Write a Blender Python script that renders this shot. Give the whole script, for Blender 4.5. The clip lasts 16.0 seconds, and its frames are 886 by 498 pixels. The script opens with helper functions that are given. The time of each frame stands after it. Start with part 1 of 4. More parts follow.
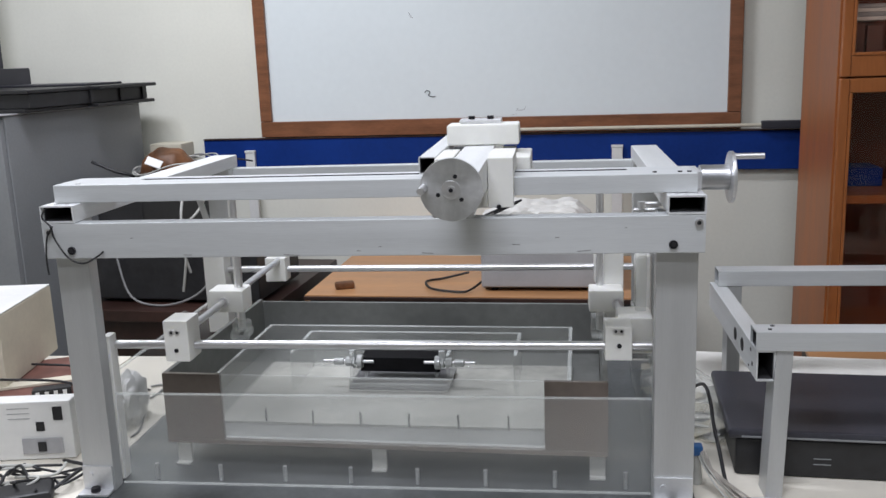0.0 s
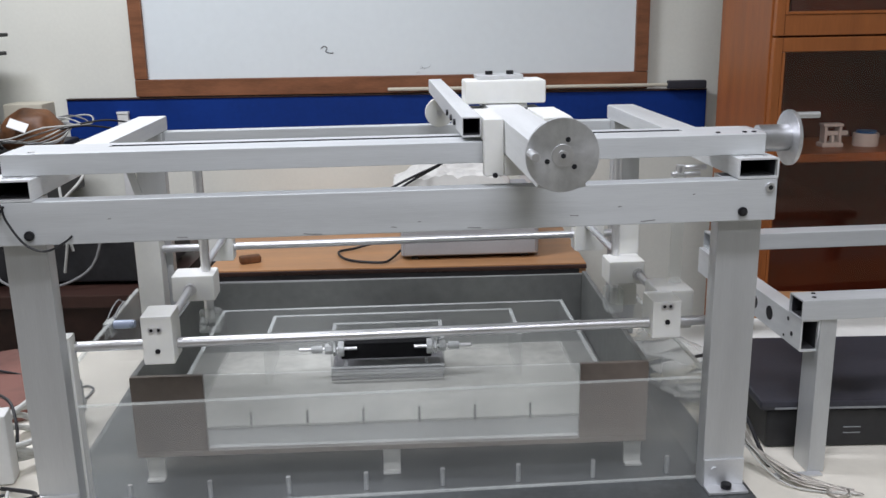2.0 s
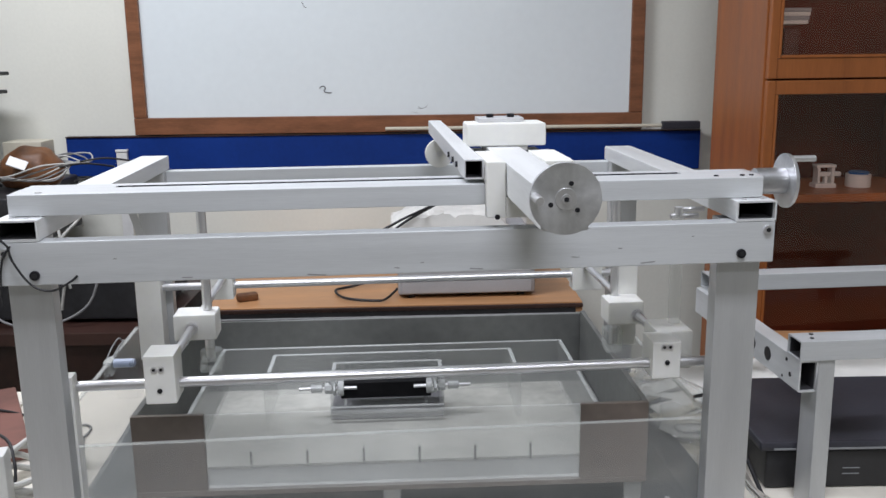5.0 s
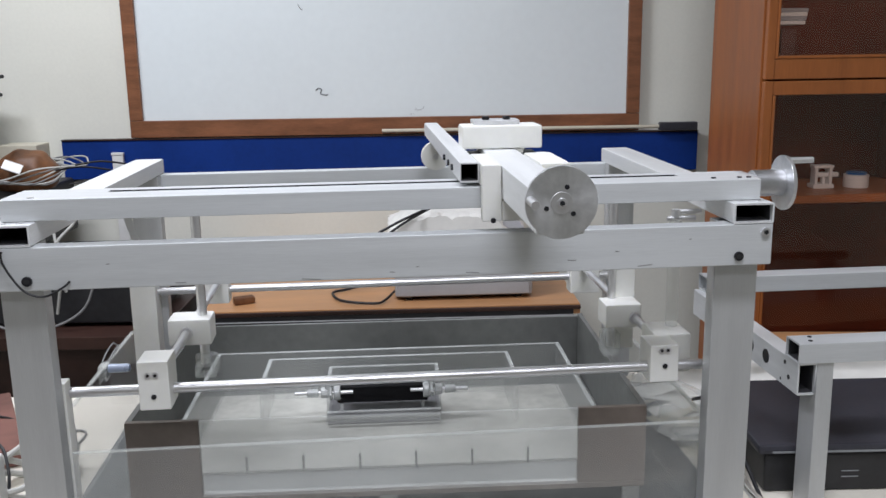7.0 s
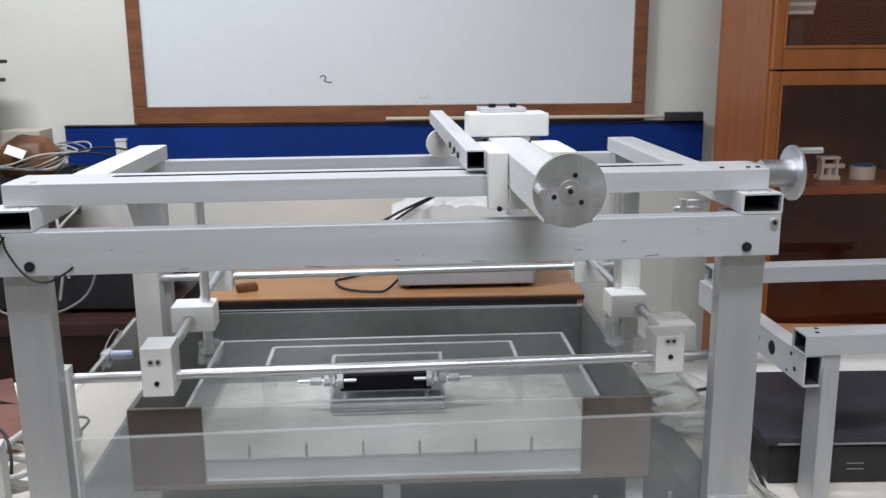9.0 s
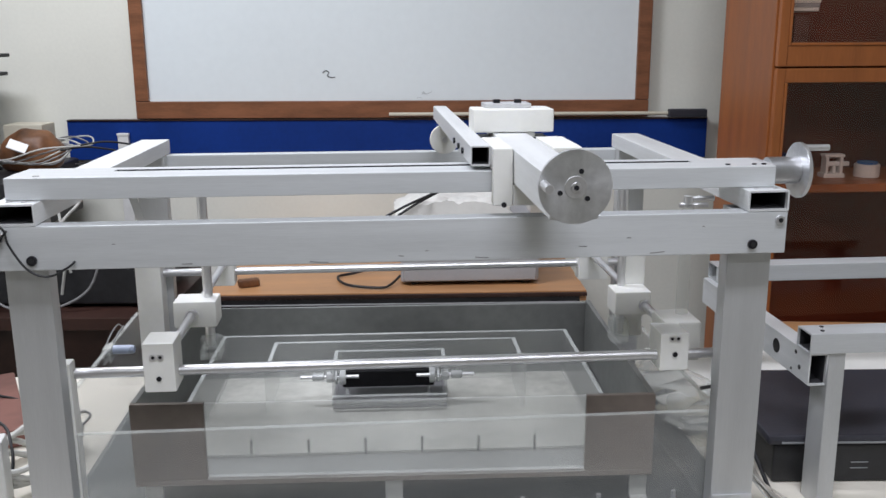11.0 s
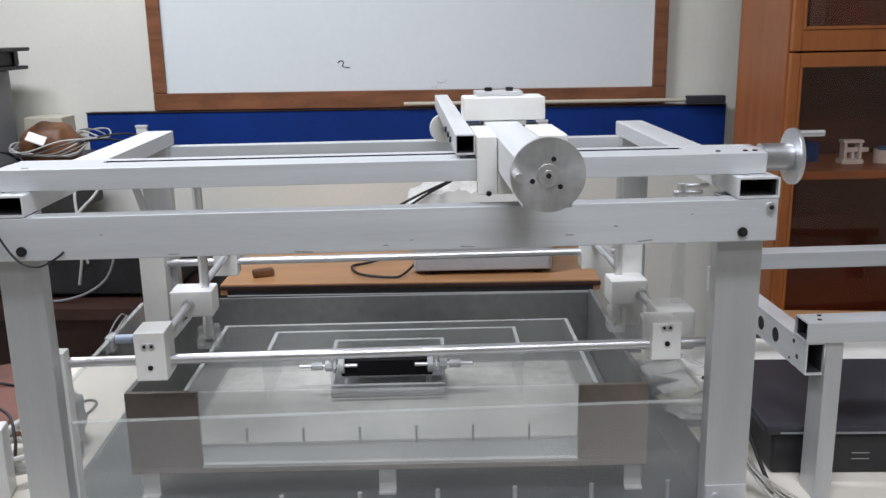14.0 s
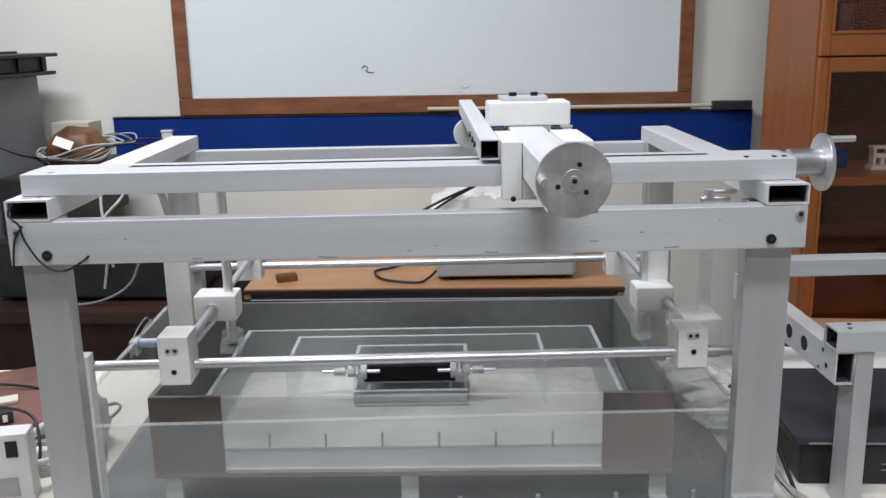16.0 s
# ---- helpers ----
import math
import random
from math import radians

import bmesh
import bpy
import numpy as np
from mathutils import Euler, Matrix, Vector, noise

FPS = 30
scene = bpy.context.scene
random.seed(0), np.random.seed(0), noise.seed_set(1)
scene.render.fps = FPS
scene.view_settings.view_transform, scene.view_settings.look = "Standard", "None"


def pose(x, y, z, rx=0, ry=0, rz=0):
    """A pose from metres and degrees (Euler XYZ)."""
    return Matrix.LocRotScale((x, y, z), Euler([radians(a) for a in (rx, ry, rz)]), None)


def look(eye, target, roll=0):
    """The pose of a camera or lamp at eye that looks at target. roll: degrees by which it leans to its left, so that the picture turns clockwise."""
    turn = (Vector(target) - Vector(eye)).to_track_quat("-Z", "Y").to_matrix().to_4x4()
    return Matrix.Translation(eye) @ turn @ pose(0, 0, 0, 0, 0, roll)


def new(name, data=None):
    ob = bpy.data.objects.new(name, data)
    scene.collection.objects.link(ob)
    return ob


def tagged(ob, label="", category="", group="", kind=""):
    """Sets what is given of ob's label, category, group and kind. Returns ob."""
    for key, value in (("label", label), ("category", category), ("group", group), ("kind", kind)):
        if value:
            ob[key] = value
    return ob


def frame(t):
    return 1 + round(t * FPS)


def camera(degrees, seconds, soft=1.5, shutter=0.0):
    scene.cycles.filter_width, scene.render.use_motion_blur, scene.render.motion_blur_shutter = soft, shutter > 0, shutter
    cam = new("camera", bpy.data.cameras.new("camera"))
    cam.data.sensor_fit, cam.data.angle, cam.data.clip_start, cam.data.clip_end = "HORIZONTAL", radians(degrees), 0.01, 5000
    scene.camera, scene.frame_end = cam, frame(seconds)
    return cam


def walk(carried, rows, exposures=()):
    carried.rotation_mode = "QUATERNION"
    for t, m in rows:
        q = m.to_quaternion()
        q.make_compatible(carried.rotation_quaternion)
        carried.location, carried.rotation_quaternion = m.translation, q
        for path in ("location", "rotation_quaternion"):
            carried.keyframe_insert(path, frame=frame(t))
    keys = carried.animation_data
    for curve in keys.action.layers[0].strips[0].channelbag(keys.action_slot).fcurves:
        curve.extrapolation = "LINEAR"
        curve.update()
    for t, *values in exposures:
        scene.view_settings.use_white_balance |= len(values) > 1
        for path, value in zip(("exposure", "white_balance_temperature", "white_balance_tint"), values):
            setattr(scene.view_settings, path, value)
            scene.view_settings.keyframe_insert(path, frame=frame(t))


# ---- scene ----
cam = camera(52.3, 16.0)
PATH = [
    (0, (0.151, -0.073, 1.383), (-0.094, 1.867, 0.962), -2.1),
    (0.3, (0.123, 0.022, 1.374), (-0.096, 1.949, 0.885), -2.6),
    (0.5, (0.1, 0.053, 1.378), (-0.06, 1.988, 0.899), -2.3),
    (0.7, (0.074, 0.080, 1.373), (-0.008, 2.013, 0.866), -2.5),
    (1, (-0.002, 0.086, 1.375), (0.074, 2.007, 0.823), -2.5),
    (1.2, (-0.056, 0.080, 1.379), (0.044, 2.005, 0.846), -2.7),
    (1.5, (-0.113, 0.073, 1.372), (-0.026, 1.999, 0.839), -2.4),
    (2, (-0.135, 0.077, 1.371), (0.009, 2.005, 0.858), -1.0),
    (2.5, (-0.138, 0.07, 1.371), (0.007, 2.0, 0.868), -0.2),
    (3, (-0.145, 0.067, 1.373), (0.002, 2.002, 0.892), -0.3),
    (3.5, (-0.146, 0.067, 1.375), (0.019, 2.005, 0.907), -0.2),
    (4, (-0.147, 0.066, 1.378), (0.017, 2.008, 0.928), -0.5),
    (6.5, (-0.145, 0.076, 1.379), (0.018, 2.023, 0.949), -0.8),
    (7, (-0.143, 0.077, 1.38), (0.023, 2.023, 0.948), -0.9),
    (7.5, (-0.145, 0.078, 1.38), (0.012, 2.028, 0.962), -0.9),
    (8, (-0.142, 0.074, 1.381), (0.02, 2.024, 0.965), -0.9),
    (8.5, (-0.146, 0.08, 1.378), (0.014, 2.023, 0.936), -0.7),
    (9, (-0.146, 0.085, 1.377), (0.014, 2.026, 0.922), -0.5),
    (11.5, (-0.149, 0.095, 1.374), (0.009, 2.034, 0.911), -0.2),
    (12, (-0.144, 0.104, 1.371), (0.031, 2.037, 0.887), -0.5),
    (12.3, (-0.125, 0.106, 1.370), (-0.002, 2.031, 0.841), -0.4),
    (12.5, (-0.113, 0.097, 1.367), (-0.038, 2.027, 0.845), -0.5),
    (13, (-0.102, 0.089, 1.37), (-0.007, 2.022, 0.866), -0.5),
    (13.5, (-0.1, 0.09, 1.373), (-0.008, 2.027, 0.881), -0.6),
    (14, (-0.093, 0.089, 1.374), (-0.009, 2.028, 0.889), -1.0),
    (14.5, (-0.09, 0.093, 1.374), (-0.014, 2.03, 0.885), -1.1),
    (15, (-0.089, 0.094, 1.374), (-0.012, 2.036, 0.9), -0.9),
    (15.5, (-0.092, 0.096, 1.373), (-0.034, 2.04, 0.903), -1.2),
    (16, (-0.094, 0.096, 1.373), (-0.06, 2.039, 0.9), -1.1),
]
walk(cam, [(t, look(eye, target, roll)) for t, eye, target, roll in PATH],
     exposures=[(0, -0.06), (1.0, -0.04), (2.2, -0.02), (3.0, 0.0), (16, 0.0)])

# ---- light ----
world = bpy.data.worlds.new("world")
scene.world = world
world.use_nodes = True
world.node_tree.nodes["Background"].inputs[0].default_value = (0.8, 0.9, 1.0, 1)
world.node_tree.nodes["Background"].inputs[1].default_value = 0.3
scene.view_settings.exposure = 0.0

ROOM = pose(0, 3.10, 0, 0, 0, -4.6)  # the far wall: x along it, -y into the room


def tube_lamp(x, y, power, size=1.2, turn=0):
    data = bpy.data.lights.new("ceiling_tube", "AREA")
    data.shape, data.size, data.size_y, data.energy, data.color = "RECTANGLE", size, 0.3, power, (0.880, 0.902, 1.0)
    ob = new("ceiling_tube", data)
    ob.matrix_basis = pose(x, y, 2.90, 0, 0, turn)
    return ob


for lx, ly, p in ((-1.20, 1.85, 48), (0.05, 0.28, 37.5), (-0.15, -1.3, 31)):
    tube_lamp(lx, ly, p)


# ---- materials ----
def material(name, color, rough=0.5, metal=0.0, var=0.06, scale=8.0, bump=0.05, bscale=60.0, stretch=(1, 1, 1), dark=None, spec=0.5, trans=0.0, ior=1.45, sss=0.0):
    """Base colour with two scales of variation, fine relief and uneven gloss."""
    m = bpy.data.materials.new(name)
    m.use_nodes = True
    nt = m.node_tree
    n, l = nt.nodes, nt.links
    b = n["Principled BSDF"]
    tc = n.new("ShaderNodeTexCoord")
    mp = n.new("ShaderNodeMapping")
    mp.inputs["Scale"].default_value = stretch
    l.new(tc.outputs["Object"], mp.inputs[0])
    n1 = n.new("ShaderNodeTexNoise")
    n1.inputs["Scale"].default_value, n1.inputs["Detail"].default_value = scale, 6
    n2 = n.new("ShaderNodeTexNoise")
    n2.inputs["Scale"].default_value, n2.inputs["Detail"].default_value = bscale, 3
    l.new(mp.outputs[0], n1.inputs[0])
    l.new(mp.outputs[0], n2.inputs[0])
    add = n.new("ShaderNodeMath")
    add.operation = "MULTIPLY_ADD"
    add.inputs[1].default_value = 0.35
    l.new(n2.outputs[0], add.inputs[0])
    l.new(n1.outputs[0], add.inputs[2])
    ramp = n.new("ShaderNodeValToRGB")
    lo = dark or tuple(max(0.0, c * (1 - 2.2 * var)) for c in color)
    hi = tuple(min(1.0, c * (1 + var)) for c in color)
    ramp.color_ramp.elements[0].position, ramp.color_ramp.elements[0].color = 0.42, (*lo, 1)
    ramp.color_ramp.elements[1].position, ramp.color_ramp.elements[1].color = 0.85, (*hi, 1)
    l.new(add.outputs[0], ramp.inputs[0])
    l.new(ramp.outputs[0], b.inputs["Base Color"])
    rr = n.new("ShaderNodeMapRange")
    rr.inputs["To Min"].default_value, rr.inputs["To Max"].default_value = max(0.02, rough - 0.08), min(1, rough + 0.1)
    l.new(n1.outputs[0], rr.inputs[0])
    l.new(rr.outputs[0], b.inputs["Roughness"])
    b.inputs["Metallic"].default_value = metal
    b.inputs["Specular IOR Level"].default_value = spec
    b.inputs["IOR"].default_value = ior
    b.inputs["Transmission Weight"].default_value = trans
    if sss:
        b.inputs["Subsurface Weight"].default_value = sss
        b.inputs["Subsurface Radius"].default_value = (0.006, 0.006, 0.005)
        b.inputs["Subsurface Scale"].default_value = 1.0
    if bump:
        bp = n.new("ShaderNodeBump")
        bp.inputs["Strength"].default_value, bp.inputs["Distance"].default_value = bump, 0.004
        l.new(n2.outputs[0], bp.inputs["Height"])
        l.new(bp.outputs[0], b.inputs["Normal"])
    return m


def clear(name, color=(0.95, 0.98, 0.97), rough=0.03, cover=0.12):
    """Clear sheet: mostly see-through, with a real surface gloss."""
    m = bpy.data.materials.new(name)
    m.use_nodes = True
    nt = m.node_tree
    n, l = nt.nodes, nt.links
    n.remove(n["Principled BSDF"])
    out = n["Material Output"]
    tr = n.new("ShaderNodeBsdfTransparent")
    tr.inputs[0].default_value = (*color, 1)
    gl = n.new("ShaderNodeBsdfGlossy")
    gl.inputs["Roughness"].default_value = rough
    df = n.new("ShaderNodeBsdfDiffuse")
    df.inputs[0].default_value = (0.8, 0.82, 0.8, 1)
    lw = n.new("ShaderNodeLayerWeight")
    lw.inputs[0].default_value = 0.5
    pw = n.new("ShaderNodeMath")
    pw.operation = "POWER"
    pw.inputs[1].default_value = 4.0
    l.new(lw.outputs["Facing"], pw.inputs[0])
    fr = n.new("ShaderNodeMath")
    fr.operation = "MULTIPLY_ADD"
    fr.inputs[1].default_value, fr.inputs[2].default_value = 0.45, 0.03
    l.new(pw.outputs[0], fr.inputs[0])
    m1 = n.new("ShaderNodeMixShader")
    m2 = n.new("ShaderNodeMixShader")
    noi = n.new("ShaderNodeTexNoise")
    noi.inputs["Scale"].default_value = 9
    tc = n.new("ShaderNodeTexCoord")
    l.new(tc.outputs["Object"], noi.inputs[0])
    mr = n.new("ShaderNodeMapRange")
    mr.inputs["To Min"].default_value, mr.inputs["To Max"].default_value = cover * 0.5, cover * 1.5
    l.new(noi.outputs[0], mr.inputs[0])
    l.new(mr.outputs[0], m1.inputs[0])
    l.new(tr.outputs[0], m1.inputs[1])
    l.new(df.outputs[0], m1.inputs[2])
    l.new(fr.outputs[0], m2.inputs[0])
    l.new(m1.outputs[0], m2.inputs[1])
    l.new(gl.outputs[0], m2.inputs[2])
    l.new(m2.outputs[0], out.inputs[0])
    return m


ALU = material("brushed_aluminium", (0.72, 0.73, 0.75), 0.42, 0.75, 0.05, 6, 0.03, 220, (1, 1, 1))
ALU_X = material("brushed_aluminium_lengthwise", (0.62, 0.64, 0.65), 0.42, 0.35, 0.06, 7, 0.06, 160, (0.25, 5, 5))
# lighter base: the light on the bars' top faces is put into the colour
ALU_Y = material("brushed_aluminium_deep_lit", (0.74, 0.755, 0.76), 0.42, 0.35, 0.06, 7, 0.06, 160, (5, 0.25, 5))
# darker base: the shade on the upright posts is put into the colour
ALU_Z = material("brushed_aluminium_upright_shaded", (0.56, 0.57, 0.572), 0.42, 0.55, 0.05, 6, 0.06, 160, (5, 5, 0.25))
STEEL = material("polished_steel_rod", (0.72, 0.72, 0.73), 0.34, 0.90, 0.05, 12, 0.02, 300)
DISC = material("turned_aluminium", (0.54, 0.55, 0.57), 0.33, 0.9, 0.08, 25, 0.05, 180)
CRANK = material("face_turned_aluminium", (0.72, 0.73, 0.745), 0.34, 0.90, 0.10, 40, 0.05, 180)
_n, _l = CRANK.node_tree.nodes, CRANK.node_tree.links
_tan = _n.new("ShaderNodeTangent")
_tan.direction_type, _tan.axis = "RADIAL", "Y"
_n["Principled BSDF"].inputs["Anisotropic"].default_value = 0.5
_l.new(_tan.outputs[0], _n["Principled BSDF"].inputs["Tangent"])
# near-black colour that stands for the shade inside hollow tubes
TUBE_SHADE = material("tube_inside_shade", (0.05, 0.05, 0.055), 0.7, 0.3, 0.2, 20)
NYLON = material("white_nylon", (0.735, 0.735, 0.70), 0.42, 0, 0.03, 10, 0.02, 90, sss=0.25)
BLACK = material("black_plastic", (0.02, 0.02, 0.022), 0.45, 0, 0.2, 15)
BOLT = material("black_oxide_bolt", (0.03, 0.03, 0.035), 0.4, 0.6, 0.2, 60)
CABLE_G = material("grey_cable", (0.22, 0.22, 0.22), 0.5, 0, 0.1, 30)
PLATE = material("zinc_plate", (0.165, 0.175, 0.178), 0.34, 0.7, 0.16, 7, 0.05, 120)
TANK = material("grey_brown_acrylic", (0.145, 0.12, 0.102), 0.3, 0, 0.16, 5, 0.008, 60)
TANK_IN = material("tank_inside", (0.175, 0.18, 0.172), 0.4, 0, 0.15, 5, 0.02, 60)
TANK_FLOOR = material("frosted_floor", (0.42, 0.42, 0.385), 0.5, 0, 0.17, 7, 0.03, 60)
ACRYLIC = clear("clear_acrylic", (0.985, 0.987, 0.985), 0.04, 0.075)
ACRYLIC_HAZE = clear("scuffed_acrylic", (0.975, 0.977, 0.972), 0.10, 0.16)
ACRYLIC_EDGE = clear("acrylic_edge", (0.95, 0.96, 0.95), 0.18, 0.21)
GLASS = clear("cabinet_glass", (0.93, 0.84, 0.79), 0.03, 0.0)
WALL = material("cream_wall_paint", (0.79, 0.79, 0.71), 0.7, 0, 0.03, 2.5, 0.06, 90)
BOARD = material("whiteboard_enamel", (0.79, 0.85, 0.865), 0.22, 0, 0.02, 1.5, 0.0, 40)
BOARD_WOOD = material("brown_board_frame", (0.23, 0.093, 0.044), 0.4, 0, 0.2, 5, 0.05, 60, (1, 1, 6))
BLUE = material("blue_board", (0.005, 0.033, 0.205), 0.6, 0, 0.1, 4, 0.03, 80, spec=0.2)
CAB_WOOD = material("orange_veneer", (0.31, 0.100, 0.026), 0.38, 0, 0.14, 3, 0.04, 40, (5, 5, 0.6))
# red-brown inside, lowered further to hold the shade behind the doors
CAB_DARK = material("cabinet_inside_shaded", (0.135, 0.026, 0.009), 0.55, 0, 0.2, 3, 0.04, 40)
DESK = material("desk_laminate", (0.50, 0.26, 0.12), 0.35, 0, 0.1, 3, 0.03, 40, (0.7, 5, 5))
DARK_WOOD = material("dark_stained_wood", (0.035, 0.016, 0.012), 0.4, 0, 0.3, 4, 0.04, 40)
TABLE = material("cream_table_laminate", (0.76, 0.72, 0.63), 0.4, 0, 0.05, 4, 0.02, 60)
GREY = material("grey_steel_paint", (0.25, 0.26, 0.27), 0.45, 0, 0.06, 3, 0.04, 120)
GREY_LIGHT = material("light_grey_plastic", (0.40, 0.40, 0.41), 0.45, 0, 0.06, 6, 0.03, 120)
WHITE_P = material("white_plastic", (0.75, 0.75, 0.73), 0.4, 0, 0.04, 8, 0.03, 90)
FOOT_P = material("dull_white_plastic", (0.48, 0.48, 0.45), 0.45, 0, 0.08, 12, 0.03, 90)
CREAM_P = material("cream_plastic", (0.62, 0.58, 0.47), 0.5, 0, 0.05, 8, 0.03, 90)
BROWN = material("brown_leatherette", (0.16, 0.068, 0.028), 0.5, 0, 0.3, 12, 0.2, 60)
MAROON = material("maroon_board", (0.16, 0.07, 0.055), 0.5, 0, 0.2, 8, 0.05, 60)
CABLE_W = material("white_cable", (0.5, 0.5, 0.47), 0.5, 0, 0.08, 30)
CABLE_B = material("black_cable", (0.015, 0.015, 0.017), 0.5, 0, 0.2, 30)
CHARCOAL = material("charcoal_plastic", (0.040, 0.040, 0.050), 0.42, 0, 0.12, 9, 0.06, 200)
FLOORING = material("grey_floor_tile", (0.35, 0.33, 0.30), 0.4, 0, 0.1, 3, 0.03, 60)
CEIL = material("white_ceiling_paint", (0.75, 0.75, 0.73), 0.8, 0, 0.03, 3, 0.05, 80)
BAG = clear("polythene", (0.95, 0.95, 0.93), 0.12, 0.30)
PAPER = material("white_paper", (0.80, 0.79, 0.75), 0.7, 0, 0.05, 9, 0.1, 30)
INK = material("marker_ink", (0.05, 0.05, 0.06), 0.6, 0, 0.1, 30)
COPPER = material("braided_metal_wire", (0.45, 0.42, 0.38), 0.4, 0.6, 0.2, 40)
FITTING = material("cloudy_plastic", (0.70, 0.72, 0.71), 0.2, 0, 0.08, 30, 0.03, 90, trans=0.45)
# grey of the small tray's bottom and of its painted shadow
STRIP = material("grey_sheet_and_shadow", (0.13, 0.13, 0.135), 0.5, 0, 0.12, 20, 0.03, 90)
RUBBER = material("black_rubber", (0.008, 0.008, 0.009), 0.75, 0, 0.2, 40, 0.05, 200, spec=0.15)
BARREL = material("pale_blue_plastic", (0.50, 0.57, 0.72), 0.3, 0, 0.06, 30, 0.02, 90, trans=0.3)
BLUE_P = material("blue_plastic", (0.03, 0.13, 0.35), 0.4, 0, 0.1, 20)


# ---- mesh helpers ----
def box(x0, x1, y0, y1, z0, z1, bevel=0.0015):
    bm = bmesh.new()
    bmesh.ops.create_cube(bm, size=1)
    for v in bm.verts:
        v.co = ((x0 + x1) / 2 + v.co.x * (x1 - x0), (y0 + y1) / 2 + v.co.y * (y1 - y0), (z0 + z1) / 2 + v.co.z * (z1 - z0))
    if bevel:
        bmesh.ops.bevel(bm, geom=bm.edges[:], offset=bevel, segments=2, affect="EDGES", profile=0.5)
    return bm


AXES = {"x": pose(0, 0, 0, 0, 90, 0), "y": pose(0, 0, 0, -90, 0, 0), "z": Matrix.Identity(4)}


def cyl(cx, cy, cz, r, length, axis="z", seg=32, r2=None, bevel=0.0):
    """A round bar that begins at the given place and runs along +axis."""
    bm = bmesh.new()
    bmesh.ops.create_cone(bm, cap_ends=True, segments=seg, radius1=r, radius2=r if r2 is None else r2, depth=length, matrix=Matrix.Translation((0, 0, length / 2)))
    if bevel:
        bmesh.ops.bevel(bm, geom=[e for e in bm.edges if abs(e.verts[0].co.z - e.verts[1].co.z) < 1e-6], offset=bevel, segments=2, affect="EDGES", profile=0.5)
    bm.transform(Matrix.Translation((cx, cy, cz)) @ AXES[axis])
    return bm


def tube(x0, x1, y0, y1, z0, z1, axis, wall=0.0022, r=0.0018):
    """A hollow rectangular tube with open ends."""
    lo, hi = (x0, y0, z0), (x1, y1, z1)
    ai = "xyz".index(axis)
    u, v = [i for i in range(3) if i != ai]

    def ring(inset, rad):
        a0, a1, b0, b1 = lo[u] + inset, hi[u] - inset, lo[v] + inset, hi[v] - inset
        pts = []
        for ca, cb, st in ((a1 - rad, b1 - rad, 0), (a0 + rad, b1 - rad, 90), (a0 + rad, b0 + rad, 180), (a1 - rad, b0 + rad, 270)):
            for k in range(3):
                an = radians(st + 45 * k)
                pts.append((ca + rad * math.cos(an), cb + rad * math.sin(an)))
        return pts

    bm = bmesh.new()
    loops = []
    for pts in (ring(0, r), ring(wall, 0.0006)):
        for end in (lo[ai], hi[ai]):
            row = []
            for a, b in pts:
                c = [0, 0, 0]
                c[ai], c[u], c[v] = end, a, b
                row.append(bm.verts.new(c))
            loops.append(row)
    o0, o1, i0, i1 = loops
    k = len(o0)
    for i in range(k):
        j = (i + 1) % k
        for quad in ((o0[i], o0[j], o1[j], o1[i]), (i0[i], i1[i], i1[j], i0[j]), (o0[i], i0[i], i0[j], o0[j]), (o1[i], o1[j], i1[j], i1[i])):
            bm.faces.new(quad)
    bmesh.ops.recalc_face_normals(bm, faces=bm.faces[:])
    return bm


def merge(*bms):
    out = bms[0]
    for b in bms[1:]:
        tmp = bpy.data.meshes.new("tmp")
        b.to_mesh(tmp)
        out.from_mesh(tmp)
        bpy.data.meshes.remove(tmp)
        b.free()
    return out


def world_of(ob):
    m = ob.matrix_basis.copy()
    while ob.parent:
        ob = ob.parent
        m = ob.matrix_basis @ m
    return m


def link(name, bm, mat, smooth=True):
    me = bpy.data.meshes.new(name)
    bm.to_mesh(me)
    bm.free()
    for mt in mat if isinstance(mat, (list, tuple)) else [mat]:
        me.materials.append(mt)
    if smooth:
        for p in me.polygons:
            p.use_smooth = True
        me.set_sharp_from_angle(angle=radians(35))
    ob = new(name, me)
    if smooth:
        wn = ob.modifiers.new("weighted_normal", "WEIGHTED_NORMAL")
        wn.mode, wn.weight, wn.keep_sharp = "FACE_AREA", 80, True
    return ob


def part(name, bm, mat, parent, label="", local=False, smooth=True):
    """One mesh object under a thing or under a part. World places unless local."""
    if not local:
        bm.transform(world_of(parent).inverted())
    ob = link(name, bm, mat, smooth)
    ob.parent = parent
    if mat in (ACRYLIC, ACRYLIC_HAZE, ACRYLIC_EDGE, GLASS):
        ob.visible_shadow = False
    return tagged(ob, label)


def thing(name, m, label, category, group="", kind=""):
    ob = new(name)
    ob.empty_display_size = 0.05
    ob.matrix_basis = m
    return tagged(ob, label, category, group, kind)


def solid(name, bm, mat, label, category, m=None, group="", kind="", smooth=True):
    """A thing of one mesh; its places are local to m."""
    ob = link(name, bm, mat, smooth)
    if m is not None:
        ob.matrix_basis = m
    return tagged(ob, label, category, group, kind)


